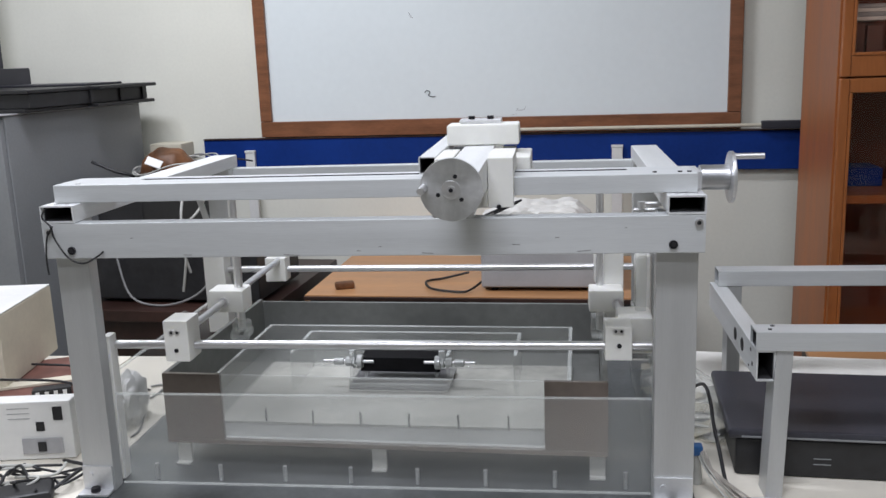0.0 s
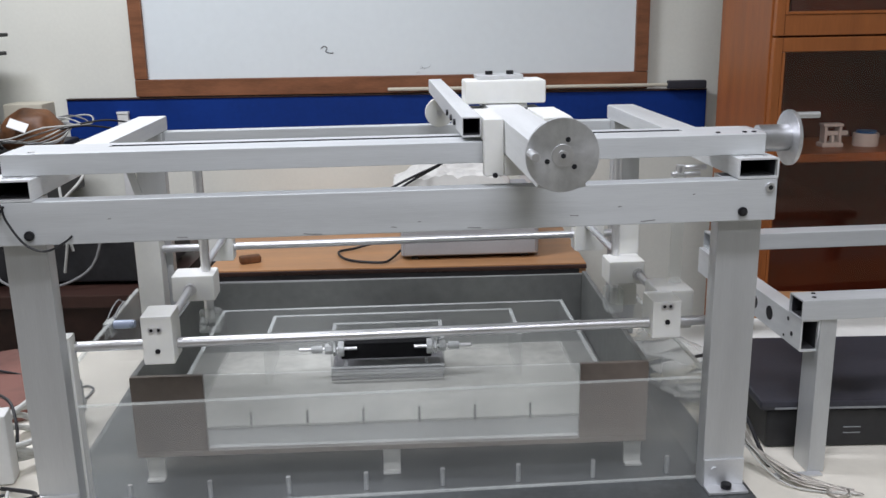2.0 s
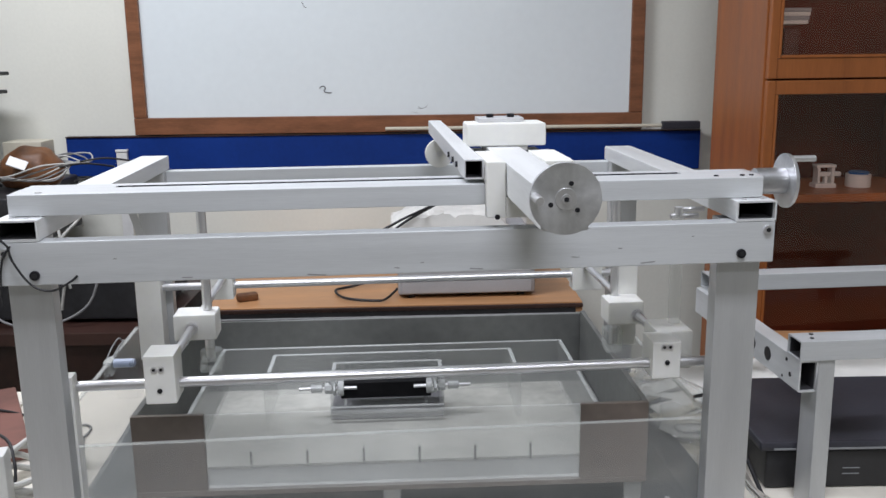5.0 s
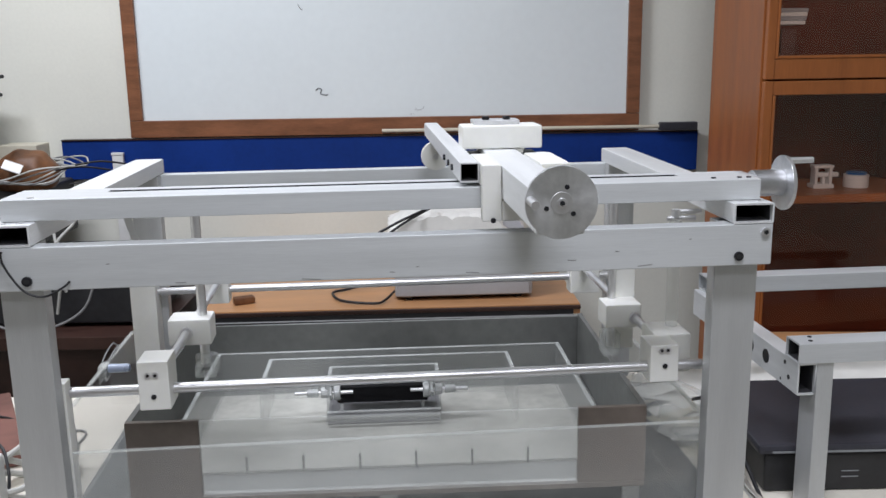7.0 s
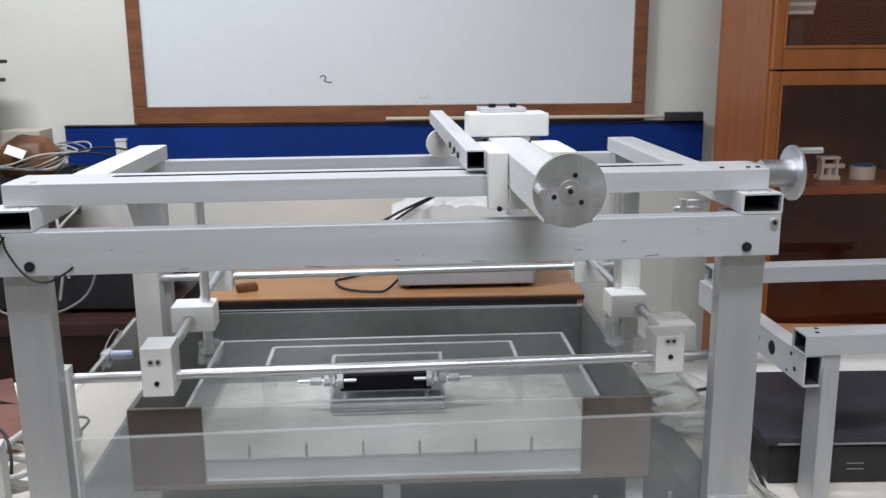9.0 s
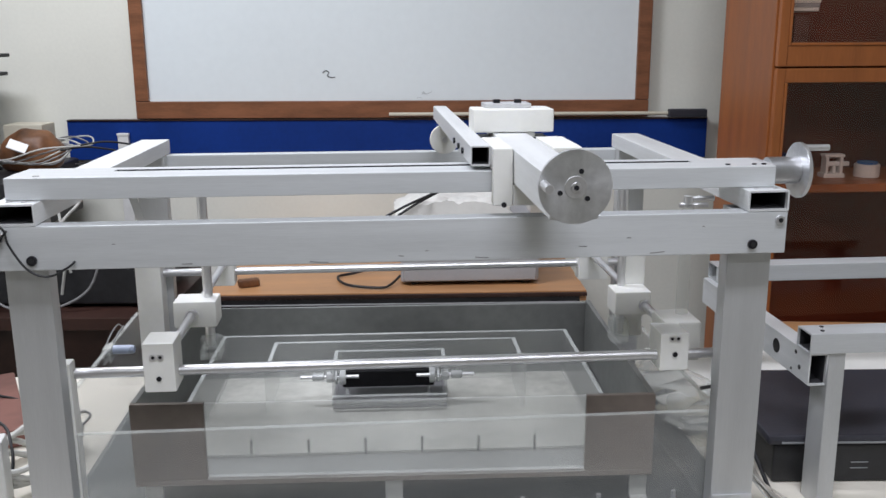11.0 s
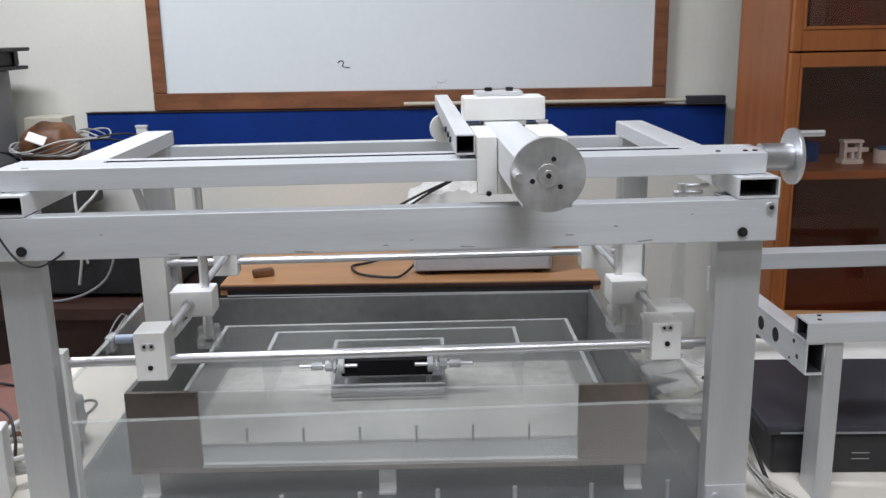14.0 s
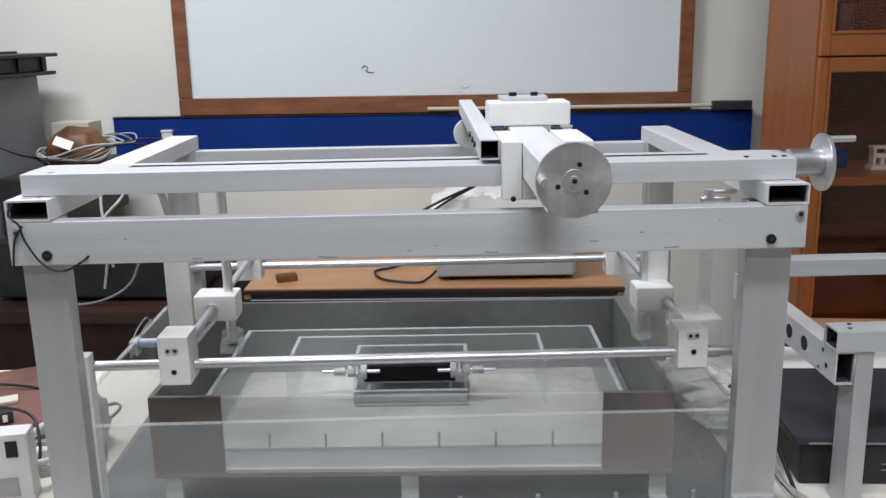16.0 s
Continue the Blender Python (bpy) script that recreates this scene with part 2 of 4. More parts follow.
def wire(name, pts, r, mat, parent=None, label="", category="", closed=False, group=""):
    """A cable through the points: a curve turned into a round mesh."""
    pts = [Vector(p) for p in pts]
    fine = []
    n = len(pts)
    for i in range(n if closed else n - 1):
        p0, p1, p2, p3 = (pts[(i + d) % n] if closed else pts[min(max(i + d, 0), n - 1)] for d in (-1, 0, 1, 2))
        for k in range(6):
            t = k / 6
            fine.append(0.5 * (2 * p1 + (p2 - p0) * t + (2 * p0 - 5 * p1 + 4 * p2 - p3) * t * t + (3 * p1 - p0 - 3 * p2 + p3) * t ** 3))
    if not closed:
        fine.append(pts[-1])
    bm = bmesh.new()
    rows, seg = [], 8
    up = Vector((0.13, 0.21, 0.97))
    for i, p in enumerate(fine):
        a = fine[(i - 1) % len(fine)] if closed or i else p
        b = fine[(i + 1) % len(fine)] if closed or i < len(fine) - 1 else p
        d = (b - a).normalized()
        s = d.cross(up).normalized()
        w = s.cross(d)
        rows.append([bm.verts.new(p + r * (math.cos(k * math.tau / seg) * s + math.sin(k * math.tau / seg) * w)) for k in range(seg)])
    for i in range(len(rows) if closed else len(rows) - 1):
        a, b = rows[i], rows[(i + 1) % len(rows)]
        for k in range(seg):
            bm.faces.new((a[k], a[(k + 1) % seg], b[(k + 1) % seg], b[k]))
    if not closed:
        bm.faces.new(rows[0][::-1])
        bm.faces.new(rows[-1])
    bmesh.ops.recalc_face_normals(bm, faces=bm.faces[:])
    if parent:
        return part(name, bm, mat, parent, label)
    return solid(name, bm, mat, label, category, group=group)


# ---- the room ----
def structure(name, bm, mat, label, m=None):
    return solid(name, bm, mat, label, "", m, kind="structure")


structure("wall_north", box(-3.2, 3.2, 0, 0.15, 0, 3.0, 0), WALL, "cream painted plaster wall behind the desks", ROOM)
structure("wall_south", box(-3.2, 3.2, -8.75, -8.6, 0, 3.0, 0), WALL, "cream painted plaster wall", ROOM)
structure("wall_west", box(-3.2, -3.05, -8.6, 0, 0, 3.0, 0), WALL, "cream painted plaster wall", ROOM)
structure("wall_east", box(3.05, 3.2, -8.6, 0, 0, 3.0, 0), WALL, "cream painted plaster wall", ROOM)
structure("floor", box(-3.2, 3.2, -8.75, 0.15, -0.1, 0, 0), FLOORING, "grey tiled floor", ROOM)
structure("ceiling", box(-3.2, 3.2, -8.75, 0.15, 3.0, 3.1, 0), CEIL, "white painted ceiling", ROOM)


def whiteboard():
    b = thing("whiteboard", ROOM @ pose(-0.07, -0.024, 1.11), "large white board in a brown wooden frame on the wall", "whiteboard")
    w, h = 0.795, 1.22  # half inner width, full inner height
    part("surface", box(-w, w, 0.004, 0.022, 0.055, 0.055 + h, 0), BOARD, b, "white enamel writing surface", local=True)
    part("bottom_rail", box(-w - 0.043, w + 0.043, -0.010, 0.023, 0, 0.055, 0.003), BOARD_WOOD, b, "brown wooden rail", local=True)
    part("top_rail", box(-w - 0.043, w + 0.043, -0.010, 0.023, 0.055 + h, 0.11 + h, 0.003), BOARD_WOOD, b, local=True)
    for s in (-1, 1):
        x0, x1 = sorted((s * w, s * (w + 0.043)))
        part("side_rail", box(x0, x1, -0.010, 0.023, 0.056, 0.054 + h, 0.003), BOARD_WOOD, b, local=True)
    # marker scribbles
    def ink(name, pts, r=0.0014):
        wire(name, [world_of(b) @ Vector((x, 0.003, z)) for x, z in pts], r, INK, b, "dark marker scribble")
    ink("scribble", [(-0.225, 0.145), (-0.215, 0.152), (-0.205, 0.146), (-0.21, 0.135), (-0.195, 0.13), (-0.185, 0.131)])
    ink("scribble", [(0.10, 0.083), (0.11, 0.076), (0.125, 0.08), (0.13, 0.088)], 0.0004)
    random.seed(31)
    for k in range(4):
        x = 0.08 + 0.07 * random.random()
        z = 0.060 + 0.02 * random.random()
        ink("scribble", [(x, z), (x + 0.004, z + 0.002), (x + 0.007, z)], 0.0003)
    ink("scribble", [(-0.27, 0.42), (-0.262, 0.405), (-0.255, 0.401)], 0.0009)


def blue_panel():
    b = thing("pin_board", ROOM @ pose(0, 0, 0.975), "long deep blue pin board strip below the white board", "pin board")
    part("panel", box(-1.14, 0.965, -0.03, -0.002, 0, 0.127, 0.002), BLUE, b, local=True)
    part("edge_strip", box(-1.14, 0.965, -0.034, -0.002, 0.1275, 0.132, 0.001), DARK_WOOD, b, "thin dark edge strip", local=True)


def pointer():
    p = thing("pointer_stick", ROOM @ pose(0, -0.045, 1.122), "pale wooden pointer stick with a dark grip on the ledge", "pointer")
    part("stick", cyl(-0.08, 0, 0, 0.006, 0.92, "x", 12), CREAM_P, p, local=True)
    part("grip", box(0.83, 0.955, -0.016, 0.01, -0.012, 0.014, 0.004), CHARCOAL, p, "dark grip", local=True)


def conduits():
    for x in (-0.955, 0.37):
        w = thing("wall_conduit", ROOM @ pose(x, -0.045, 0), "white plastic cable conduit fixed over the blue strip", "conduit", "wall conduits")
        part("channel", box(-0.018, 0.018, 0, 0.014, 0.69, 1.055, 0.002), WHITE_P, w, local=True)
        part("end_cap", box(-0.020, 0.020, -0.002, 0.014, 1.0555, 1.064, 0.002), WHITE_P, w, local=True)


conduits()
whiteboard()
blue_panel()
pointer()


# ---- bookcase with glass doors ----
def bookcase():
    b = thing("bookcase", pose(0.845, 2.285, 0, 0, 0, -1.5), "tall orange wooden bookcase with glazed doors against the wall", "bookcase")
    W, D, H = 1.25, 0.345, 2.1
    part("side_panel", box(0, 0.022, 0.0, D, 0.02, H, 0.002), CAB_WOOD, b, local=True)
    part("side_panel", box(W - 0.022, W, 0.0, D, 0.02, H, 0.002), CAB_WOOD, b, local=True)
    # back panel colour includes the shade deep in the case
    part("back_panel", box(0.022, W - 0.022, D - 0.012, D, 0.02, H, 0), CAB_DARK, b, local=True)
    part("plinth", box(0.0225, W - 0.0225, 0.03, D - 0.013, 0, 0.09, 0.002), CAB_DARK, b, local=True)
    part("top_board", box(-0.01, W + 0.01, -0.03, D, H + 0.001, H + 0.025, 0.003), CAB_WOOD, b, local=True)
    # dark rail paints the shade in the gap between the doors
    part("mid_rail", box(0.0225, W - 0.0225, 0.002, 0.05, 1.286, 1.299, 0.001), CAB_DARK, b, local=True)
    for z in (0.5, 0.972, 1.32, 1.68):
        # one shelf keeps the veneer, the rest have shade in their colour
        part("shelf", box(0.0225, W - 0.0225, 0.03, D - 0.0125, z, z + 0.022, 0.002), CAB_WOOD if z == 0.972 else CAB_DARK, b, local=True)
    for z0, z1 in ((0.10, 1.2905), (1.2945, 2.09)):
        for k in range(2):
            x0 = 0.004 + k * (W / 2 - 0.002)
            x1 = x0 + W / 2 - 0.008
            st = 0.022
            door = part("door", merge(box(x0, x0 + st, -0.022, -0.001, z0, z1, 0.003), box(x1 - st, x1, -0.022, -0.001, z0, z1, 0.003),
                                      box(x0 + st, x1 - st, -0.020, -0.001, z0, z0 + 0.05, 0.003), box(x0 + st, x1 - st, -0.020, -0.001, z1 - 0.035, z1, 0.003)), CAB_WOOD, b, "orange wooden door frame", local=True)
            pane = part("pane", box(x0 + st, x1 - st, -0.012, -0.008, z0 + 0.05, z1 - 0.035, 0), GLASS, door, "brownish glass pane", local=True)
            pane.visible_shadow = False
            part("bead", merge(box(x0 + st, x0 + st + 0.008, -0.0225, -0.0125, z0 + 0.05, z1 - 0.035, 0.002), box(x0 + st + 0.008, x1 - st, -0.0225, -0.0125, z0 + 0.05, z0 + 0.058, 0.002)), CAB_WOOD, door, local=True)
    return b


BC = bookcase()
BCM = BC.matrix_basis


def on_shelf():
    g = thing("plastic_model", BCM @ pose(0.238, 0.15, 0.994), "small white plastic clamp model on a shelf", "model")
    part("base", box(-0.018, 0.040, -0.02, 0.02, 0, 0.012, 0.002), WHITE_P, g, local=True)
    part("frame", merge(box(-0.012, -0.004, -0.015, 0.015, 0.012, 0.055, 0.002), box(0.028, 0.036, -0.015, 0.015, 0.008, 0.055, 0.002), box(-0.016, 0.040, -0.015, 0.015, 0.055, 0.063, 0.002)), WHITE_P, g, local=True)
    part("arm", box(-0.004, 0.058, -0.006, 0.006, 0.030, 0.042, 0.002), WHITE_P, g, local=True)
    part("leg", box(0.012, 0.02, -0.008, 0.008, 0.012, 0.030, 0.001), WHITE_P, g, local=True)
    c = thing("tape_roll", BCM @ pose(0.348, 0.15, 0.994), "white and blue roll of tape on a shelf", "tape")
    part("roll", cyl(0, 0, 0, 0.033, 0.035, "z", 40, bevel=0.002), WHITE_P, c, local=True)
    part("core", cyl(0, 0, 0.0352, 0.026, 0.006, "z", 32), BLUE_P, c, "blue core", local=True)
    for x, h, mat in ((0.055, 0.085, MAROON), (0.10, 0.075, MAROON)):
        solid("book", box(0, 0.04, 0, 0.15, 0, h, 0.003), mat, "dark red hardback book on the upper shelf", "book", BCM @ pose(x, 0.12, 1.343), group="books on the upper shelf")
    for k in range(4):
        solid("magazine", box(0, 0.11, 0, 0.16, 0, 0.010, 0.002), (PAPER, GREY_LIGHT, PAPER, GREY_LIGHT)[k], "pale magazine in a stack on the upper shelf", "magazine", BCM @ pose(0.045 + 0.004 * k, 0.11, 1.4285 + 0.0105 * k, 0, 0, 2 * k - 3), group="magazines")
    solid("dark_box", box(0.0, 0.42, 0, 0.25, 0, 0.22, 0.004), CAB_DARK, "dark brown carton on the middle shelf", "box", BCM @ pose(0.5, 0.075, 0.994))
    solid("blue_case", box(0, 0.10, 0, 0.12, 0, 0.05, 0.004), BLUE, "dark blue small case on a shelf", "case", BCM @ pose(0.08, 0.18, 0.994))


on_shelf()


# ---- back desk with the grey instrument ----
def back_desk():
    d = thing("back_desk", pose(-0.09, 2.49, 0, 0, 0, -3.0), "orange laminate desk with a dark edge band below the board", "desk")
    part("top", box(-0.52, 0.535, 0.006, 0.56, 0.65, 0.68, 0.002), DESK, d, "orange wood laminate top", local=True)
    part("edge_band", box(-0.52, 0.535, -0.004, 0.005, 0.666, 0.677, 0.002), DARK_WOOD, d, "dark edge band", local=True)
    part("skirt", box(-0.50, 0.515, 0.0, 0.005, 0.54, 0.6655, 0.001), BLACK, d, "black skirt below the edge", local=True)
    part("skirt_line", box(-0.50, 0.515, -0.0025, -0.0004, 0.648, 0.6515, 0.0005), GREY_LIGHT, d, "thin pale line", local=True)
    for x in (-0.50, 0.49):
        part("end_panel", box(x, x + 0.025, 0.03, 0.55, 0, 0.649, 0.002), DARK_WOOD, d, local=True)
    part("modesty_panel", box(-0.474, 0.489, 0.06, 0.08, 0.1, 0.649, 0.001), DARK_WOOD, d, local=True)
    i = thing("instrument_box", pose(-0.07, 2.555, 0.68, 0, 0, -2), "light grey bench instrument on the desk", "instrument")
    part("housing", box(0, 0.395, 0.012, 0.30, 0.008, 0.175, 0.008), GREY_LIGHT, i, local=True)
    part("front_panel", box(0.01, 0.385, 0.0, 0.011, 0.014, 0.165, 0.004), GREY_LIGHT, i, "grey front panel", local=True)
    for x in (0.03, 0.345):
        part("foot", box(x, x + 0.02, 0.02, 0.04, 0, 0.0075, 0.001), BLACK, i, "black rubber foot", local=True)
    # loose plastic sheet on top
    bm = bmesh.new()
    n = 44

    def fold(a, b):
        x, y = a / n, b / n
        rise = min(1.0, x / 0.22) * min(1.0, (1 - x) / 0.12)
        crease = abs(noise.noise((x * 5.5, y * 4.0, 1.7))) + 0.45 * abs(noise.noise((x * 13, y * 11, 4.2)))
        return 0.012 + 0.040 * rise + 0.020 * crease
    grid = [[bm.verts.new((-0.015 + 0.34 * a / n + 0.012 * noise.noise((b * 0.3, 2.0, a * 0.1)), 0.02 + 0.27 * b / n, fold(a, b))) for b in range(n + 1)] for a in range(n + 1)]
    for a in range(n):
        for b in range(n):
            bm.faces.new((grid[a][b], grid[a + 1][b], grid[a + 1][b + 1], grid[a][b + 1]))
    ret = bmesh.ops.extrude_face_region(bm, geom=bm.faces[:])
    for v in ret["geom"]:
        if isinstance(v, bmesh.types.BMVert):
            v.co.z = 0.001
    bmesh.ops.recalc_face_normals(bm, faces=bm.faces[:])
    solid("plastic_sheet", bm, PAPER, "crumpled white plastic sheet on the instrument", "sheet", pose(-0.07, 2.565, 0.855, 0, 0, -2))
    for k, (x0, z0, x1, z1) in enumerate(((-0.125, 0.878, 0.055, 0.950), (-0.092, 0.876, 0.045, 0.944))):
        wire("probe_lead", [(x0, 2.54, z0), ((x0 + x1) / 2 - 0.01, 2.55, (z0 + z1) / 2 + 0.003), (x1, 2.60, z1)], 0.0036, CABLE_B, None, "black probe lead lying on the plastic sheet", "lead", group="probe leads")
    wire("loose_cable", [(-0.07, 2.60, 0.70), (-0.10, 2.55, 0.688), (-0.13, 2.53, 0.686), (-0.22, 2.57, 0.686), (-0.25, 2.66, 0.686), (-0.2, 2.70, 0.686), (-0.12, 2.72, 0.70)], 0.0036, CABLE_B, None, "black cable looped on the desk", "cable")
    s = thing("desk_object", pose(-0.50, 2.60, 0.68, 0, 0, 20), "small brown wooden clip lying on the desk", "clip")
    part("body", box(-0.03, 0.03, -0.015, 0.015, 0.0, 0.022, 0.006), BROWN, s, local=True)


back_desk()


# ---- grey steel cabinets, bag and dark desk by the wall ----
def left_back():
    g = thing("steel_cabinet", pose(-1.35, 3.11, 0, 0, 0, -10.5), "grey painted steel cabinet standing against the wall", "cabinet")
    part("body", box(-0.75, 0, -0.66, 0, 0.03, 1.25, 0.004), GREY, g, local=True)
    part("door", box(-0.745, -0.38, -0.678, -0.6605, 0.08, 1.24, 0.003), GREY, g, "grey steel door", local=True)
    part("door", box(-0.376, -0.005, -0.678, -0.6605, 0.08, 1.24, 0.003), GREY, g, "grey steel door", local=True)
    part("plinth", box(-0.74, -0.01, -0.65, -0.01, 0, 0.0295, 0.001), BLACK, g, local=True)
    part("handle", box(-0.36, -0.345, -0.695, -0.6785, 0.7, 0.82, 0.003), STEEL, g, "metal handle", local=True)
    part("top_rim", box(-0.755, 0.004, -0.682, 0.0, 1.2502, 1.255, 0.002), GREY_LIGHT, g, local=True)
    t = thing("black_rack", pose(-1.35, 3.11, 1.2555, 0, 0, -10.5), "black ribbed plastic tray lying on the steel cabinet", "tray")
    part("tray", box(-0.70, 0.045, -0.60, -0.01, 0.012, 0.056, 0.003), BLACK, t, "black ribbed side", local=True)
    part("base_flange", box(-0.70, 0.072, -0.32, -0.005, 0.0, 0.0115, 0.003), BLACK, t, "black projecting flange", local=True)
    part("base_flange", box(-0.70, 0.036, -0.61, -0.325, 0.0, 0.0115, 0.003), BLACK, t, "black projecting flange", local=True)
    part("lid", box(-0.70, 0.084, -0.32, -0.005, 0.0565, 0.068, 0.003), BLACK, t, "black lid with a projecting lip", local=True)
    part("lid", box(-0.70, 0.052, -0.61, -0.325, 0.0565, 0.068, 0.003), BLACK, t, "black lid", local=True)
    for y in (-0.325, -0.17, -0.045):
        part("rib", box(0.0455, 0.052, y, y + 0.012, 0.012, 0.056, 0.001), BLACK, t, local=True)
    part("top_sheet", box(-0.55, -0.02, -0.26, -0.06, 0.0685, 0.0755, 0.002), CHARCOAL, t, "thin dark sheet on the lid", local=True)
    b = thing("black_case", ROOM @ pose(-1.600, -0.22, 1.324), "black case with a tall upright part on the tray", "case")
    part("body", box(-0.37, -0.175, -0.22, 0.12, 0, 0.066, 0.004), CHARCOAL, b, local=True)
    part("tower", box(-0.37, -0.268, -0.2, 0.1, 0.0665, 0.5, 0.004), CHARCOAL, b, local=True)
    dd = thing("dark_desk", ROOM @ pose(-1.15, -0.75, 0), "dark reddish wooden desk below the wall", "desk")
    part("top", box(-0.11, 0.50, 0, 0.72, 0.62, 0.655, 0.003), DARK_WOOD, dd, local=True)
    part("front_panel", box(-0.10, 0.49, 0.04, 0.06, 0.0, 0.619, 0.002), DARK_WOOD, dd, local=True)
    for x in (-0.10, 0.46):
        part("end_panel", box(x, x + 0.03, 0.061, 0.70, 0, 0.619, 0.002), DARK_WOOD, dd, local=True)
    e = thing("black_equipment", ROOM @ pose(-1.15, -0.66, 0.655), "black electronic equipment case with cables on the dark desk", "equipment")
    part("case", box(-0.10, 0.46, 0, 0.35, 0.01, 0.17, 0.008), BLACK, e, local=True)
    part("upper_case", box(-0.09, 0.07, 0.05, 0.56, 0.1705, 0.339, 0.01), BLACK, e, local=True)
    for x in (-0.08, 0.35):
        part("foot", box(x, x + 0.03, 0.03, 0.3, 0, 0.0095, 0.002), BLACK, e, local=True)
    M = ROOM @ pose(-1.15, -0.66, 0)
    for pts, r, mat, lab in (([(0.0, -0.01, 0.8), (0.05, -0.03, 0.68), (0.18, -0.04, 0.662), (0.3, -0.03, 0.72), (0.34, -0.01, 0.86)], 0.0035, CABLE_G, "grey cable hanging in a loop"),
                             ([(0.215, 0.05, 1.00), (0.225, 0.0, 0.93), (0.245, -0.03, 0.82), (0.22, -0.02, 0.70)], 0.004, CABLE_W, "white cable hanging over the case"),
                             ([(0.305, 0.06, 1.02), (0.285, 0.0, 0.95), (0.235, -0.03, 0.88), (0.25, -0.02, 0.76)], 0.004, CABLE_W, "white cable hanging over the case")):
        wire("hanging_cable", [M @ Vector(p) for p in pts], r, mat, None, lab, "cable", group="hanging cables")
    # carton under the bag
    solid("white_carton", box(-0.05, 0.075, -0.1, 0.0, 0, 0.108, 0.004), CREAM_P, "pale beige carton on the equipment", "carton", M @ pose(-0.10, 0.62, 0.9945))
    bag = thing("brown_bag", M @ pose(0.045, 0.28, 0.995), "brown leather pouch with coiled white cables", "bag")
    bm = bmesh.new()
    bmesh.ops.create_uvsphere(bm, u_segments=48, v_segments=28, radius=1)
    for v in bm.verts:
        d = 1 + 0.10 * noise.noise(v.co * 2.1)
        v.co = Vector((v.co.x * 0.092 * d, v.co.y * 0.07 * d, max(-0.55, v.co.z) * 0.075 * d + 0.044))
    part("pouch", bm, BROWN, bag, local=True)
    for k in range(6):
        an = [i * math.tau / 10 for i in range(10)]
        pts = [world_of(bag) @ Vector((math.cos(a) * (0.105 + 0.008 * k) + 0.007 * k, -0.01 + math.sin(a) * (0.085 + 0.006 * k), 0.044 + 0.020 * math.sin(a + 0.25 * k) + 0.004 * k + 0.010 * math.sin(3 * a + k))) for a in an]
        wire("cable_coil", pts, 0.0024, CABLE_W if k % 2 else CABLE_G, bag, "coiled pale cable", closed=True)
    tg = box(-0.026, 0.026, -0.003, 0.003, -0.015, 0.015, 0.001)
    tg.transform(pose(0.0, -0.088, 0.078, -38, 22, 10))
    part("tag", tg, WHITE_P, bag, "white paper tag", local=True)
    wire("black_lead", [M @ Vector(p) for p in ((-0.17, 0.18, 1.080), (-0.14, 0.18, 1.068), (-0.09, 0.19, 1.045), (-0.05, 0.21, 1.030), (-0.03, 0.24, 1.002))], 0.005, CABLE_B, None, "thick black lead beside the brown bag", "lead")
    for x, z in ((0.16, 1.06), (0.2, 1.02), (0.22, 1.075)):
        wire("black_lead", [M @ Vector(p) for p in ((x, 0.2, z), (x + 0.06, 0.24, z + 0.005), (x + 0.13, 0.28, z - 0.01))], 0.0028, CABLE_B, None, "thin black lead by the blue strip", "lead", group="thin leads")


left_back()


# ---- the work table ----
def tables():
    t = thing("work_table", pose(0, 1.3, 0), "cream laminate work table carrying the test rig", "table")
    part("top", box(-0.80, 1.35, 1.0, 1.78, 0.712, 0.740, 0.003), TABLE, t, "cream laminate table top")
    for x in (-0.76, 1.29):
        for y in (1.04, 1.70):
            part("leg", box(x, x + 0.04, y, y + 0.04, 0, 0.7115, 0.002), GREY, t)
    part("apron", box(-0.72, 1.29, 1.055, 1.07, 0.63, 0.7115, 0.001), GREY, t)
    s = thing("side_table", pose(-1.2, 1.3, 0), "cream laminate side table with electrical clutter", "table")
    part("top", box(-1.75, -0.803, 0.9, 1.78, 0.712, 0.740, 0.003), TABLE, s)
    for x in (-1.72, -0.87):
        for y in (0.94, 1.70):
            part("leg", box(x, x + 0.04, y, y + 0.04, 0, 0.7115, 0.002), GREY, s)
    c = thing("low_cupboard", pose(1.05, 2.1, 0, 0, 0, -7.5), "orange wooden low cupboard in front of the bookcase", "cupboard")
    part("body", box(-0.28, 0.6, -0.06, 0.13, 0.0, 0.63, 0.003), DARK_WOOD, c, local=True)
    part("top", box(-0.29, 0.61, -0.07, 0.135, 0.6305, 0.645, 0.003), DESK, c, local=True)


tables()
solid("base_plate", box(-0.5755, 0.349, 1.06, 1.754, 0.7405, 0.745, 0.0008), PLATE, "grey galvanised steel plate on the table", "plate")


# ---- the test rig ----
XL0, XL1, XR0, XR1 = -0.573, -0.523, 0.298, 0.348
RIG = thing("test_rig", pose(-0.11, 1.43, 0.745), "aluminium tube test rig with nylon sliders and cranks", "test rig")


def bolt(x, y, z, r, parent, axis="y", h=0.004, mat=None):
    b = cyl(x, y, z, r, h, axis, 20, bevel=0.0008)
    d = cyl(x, y - 0.0006, z, r * 0.55, 0.001, axis, 6)
    ob = part("bolt", b, mat or BOLT, parent, "black socket bolt" if mat is None else "steel bolt")
    if axis == "y":
        part("socket", d, BLACK, ob)
    else:
        d.free()
    return ob


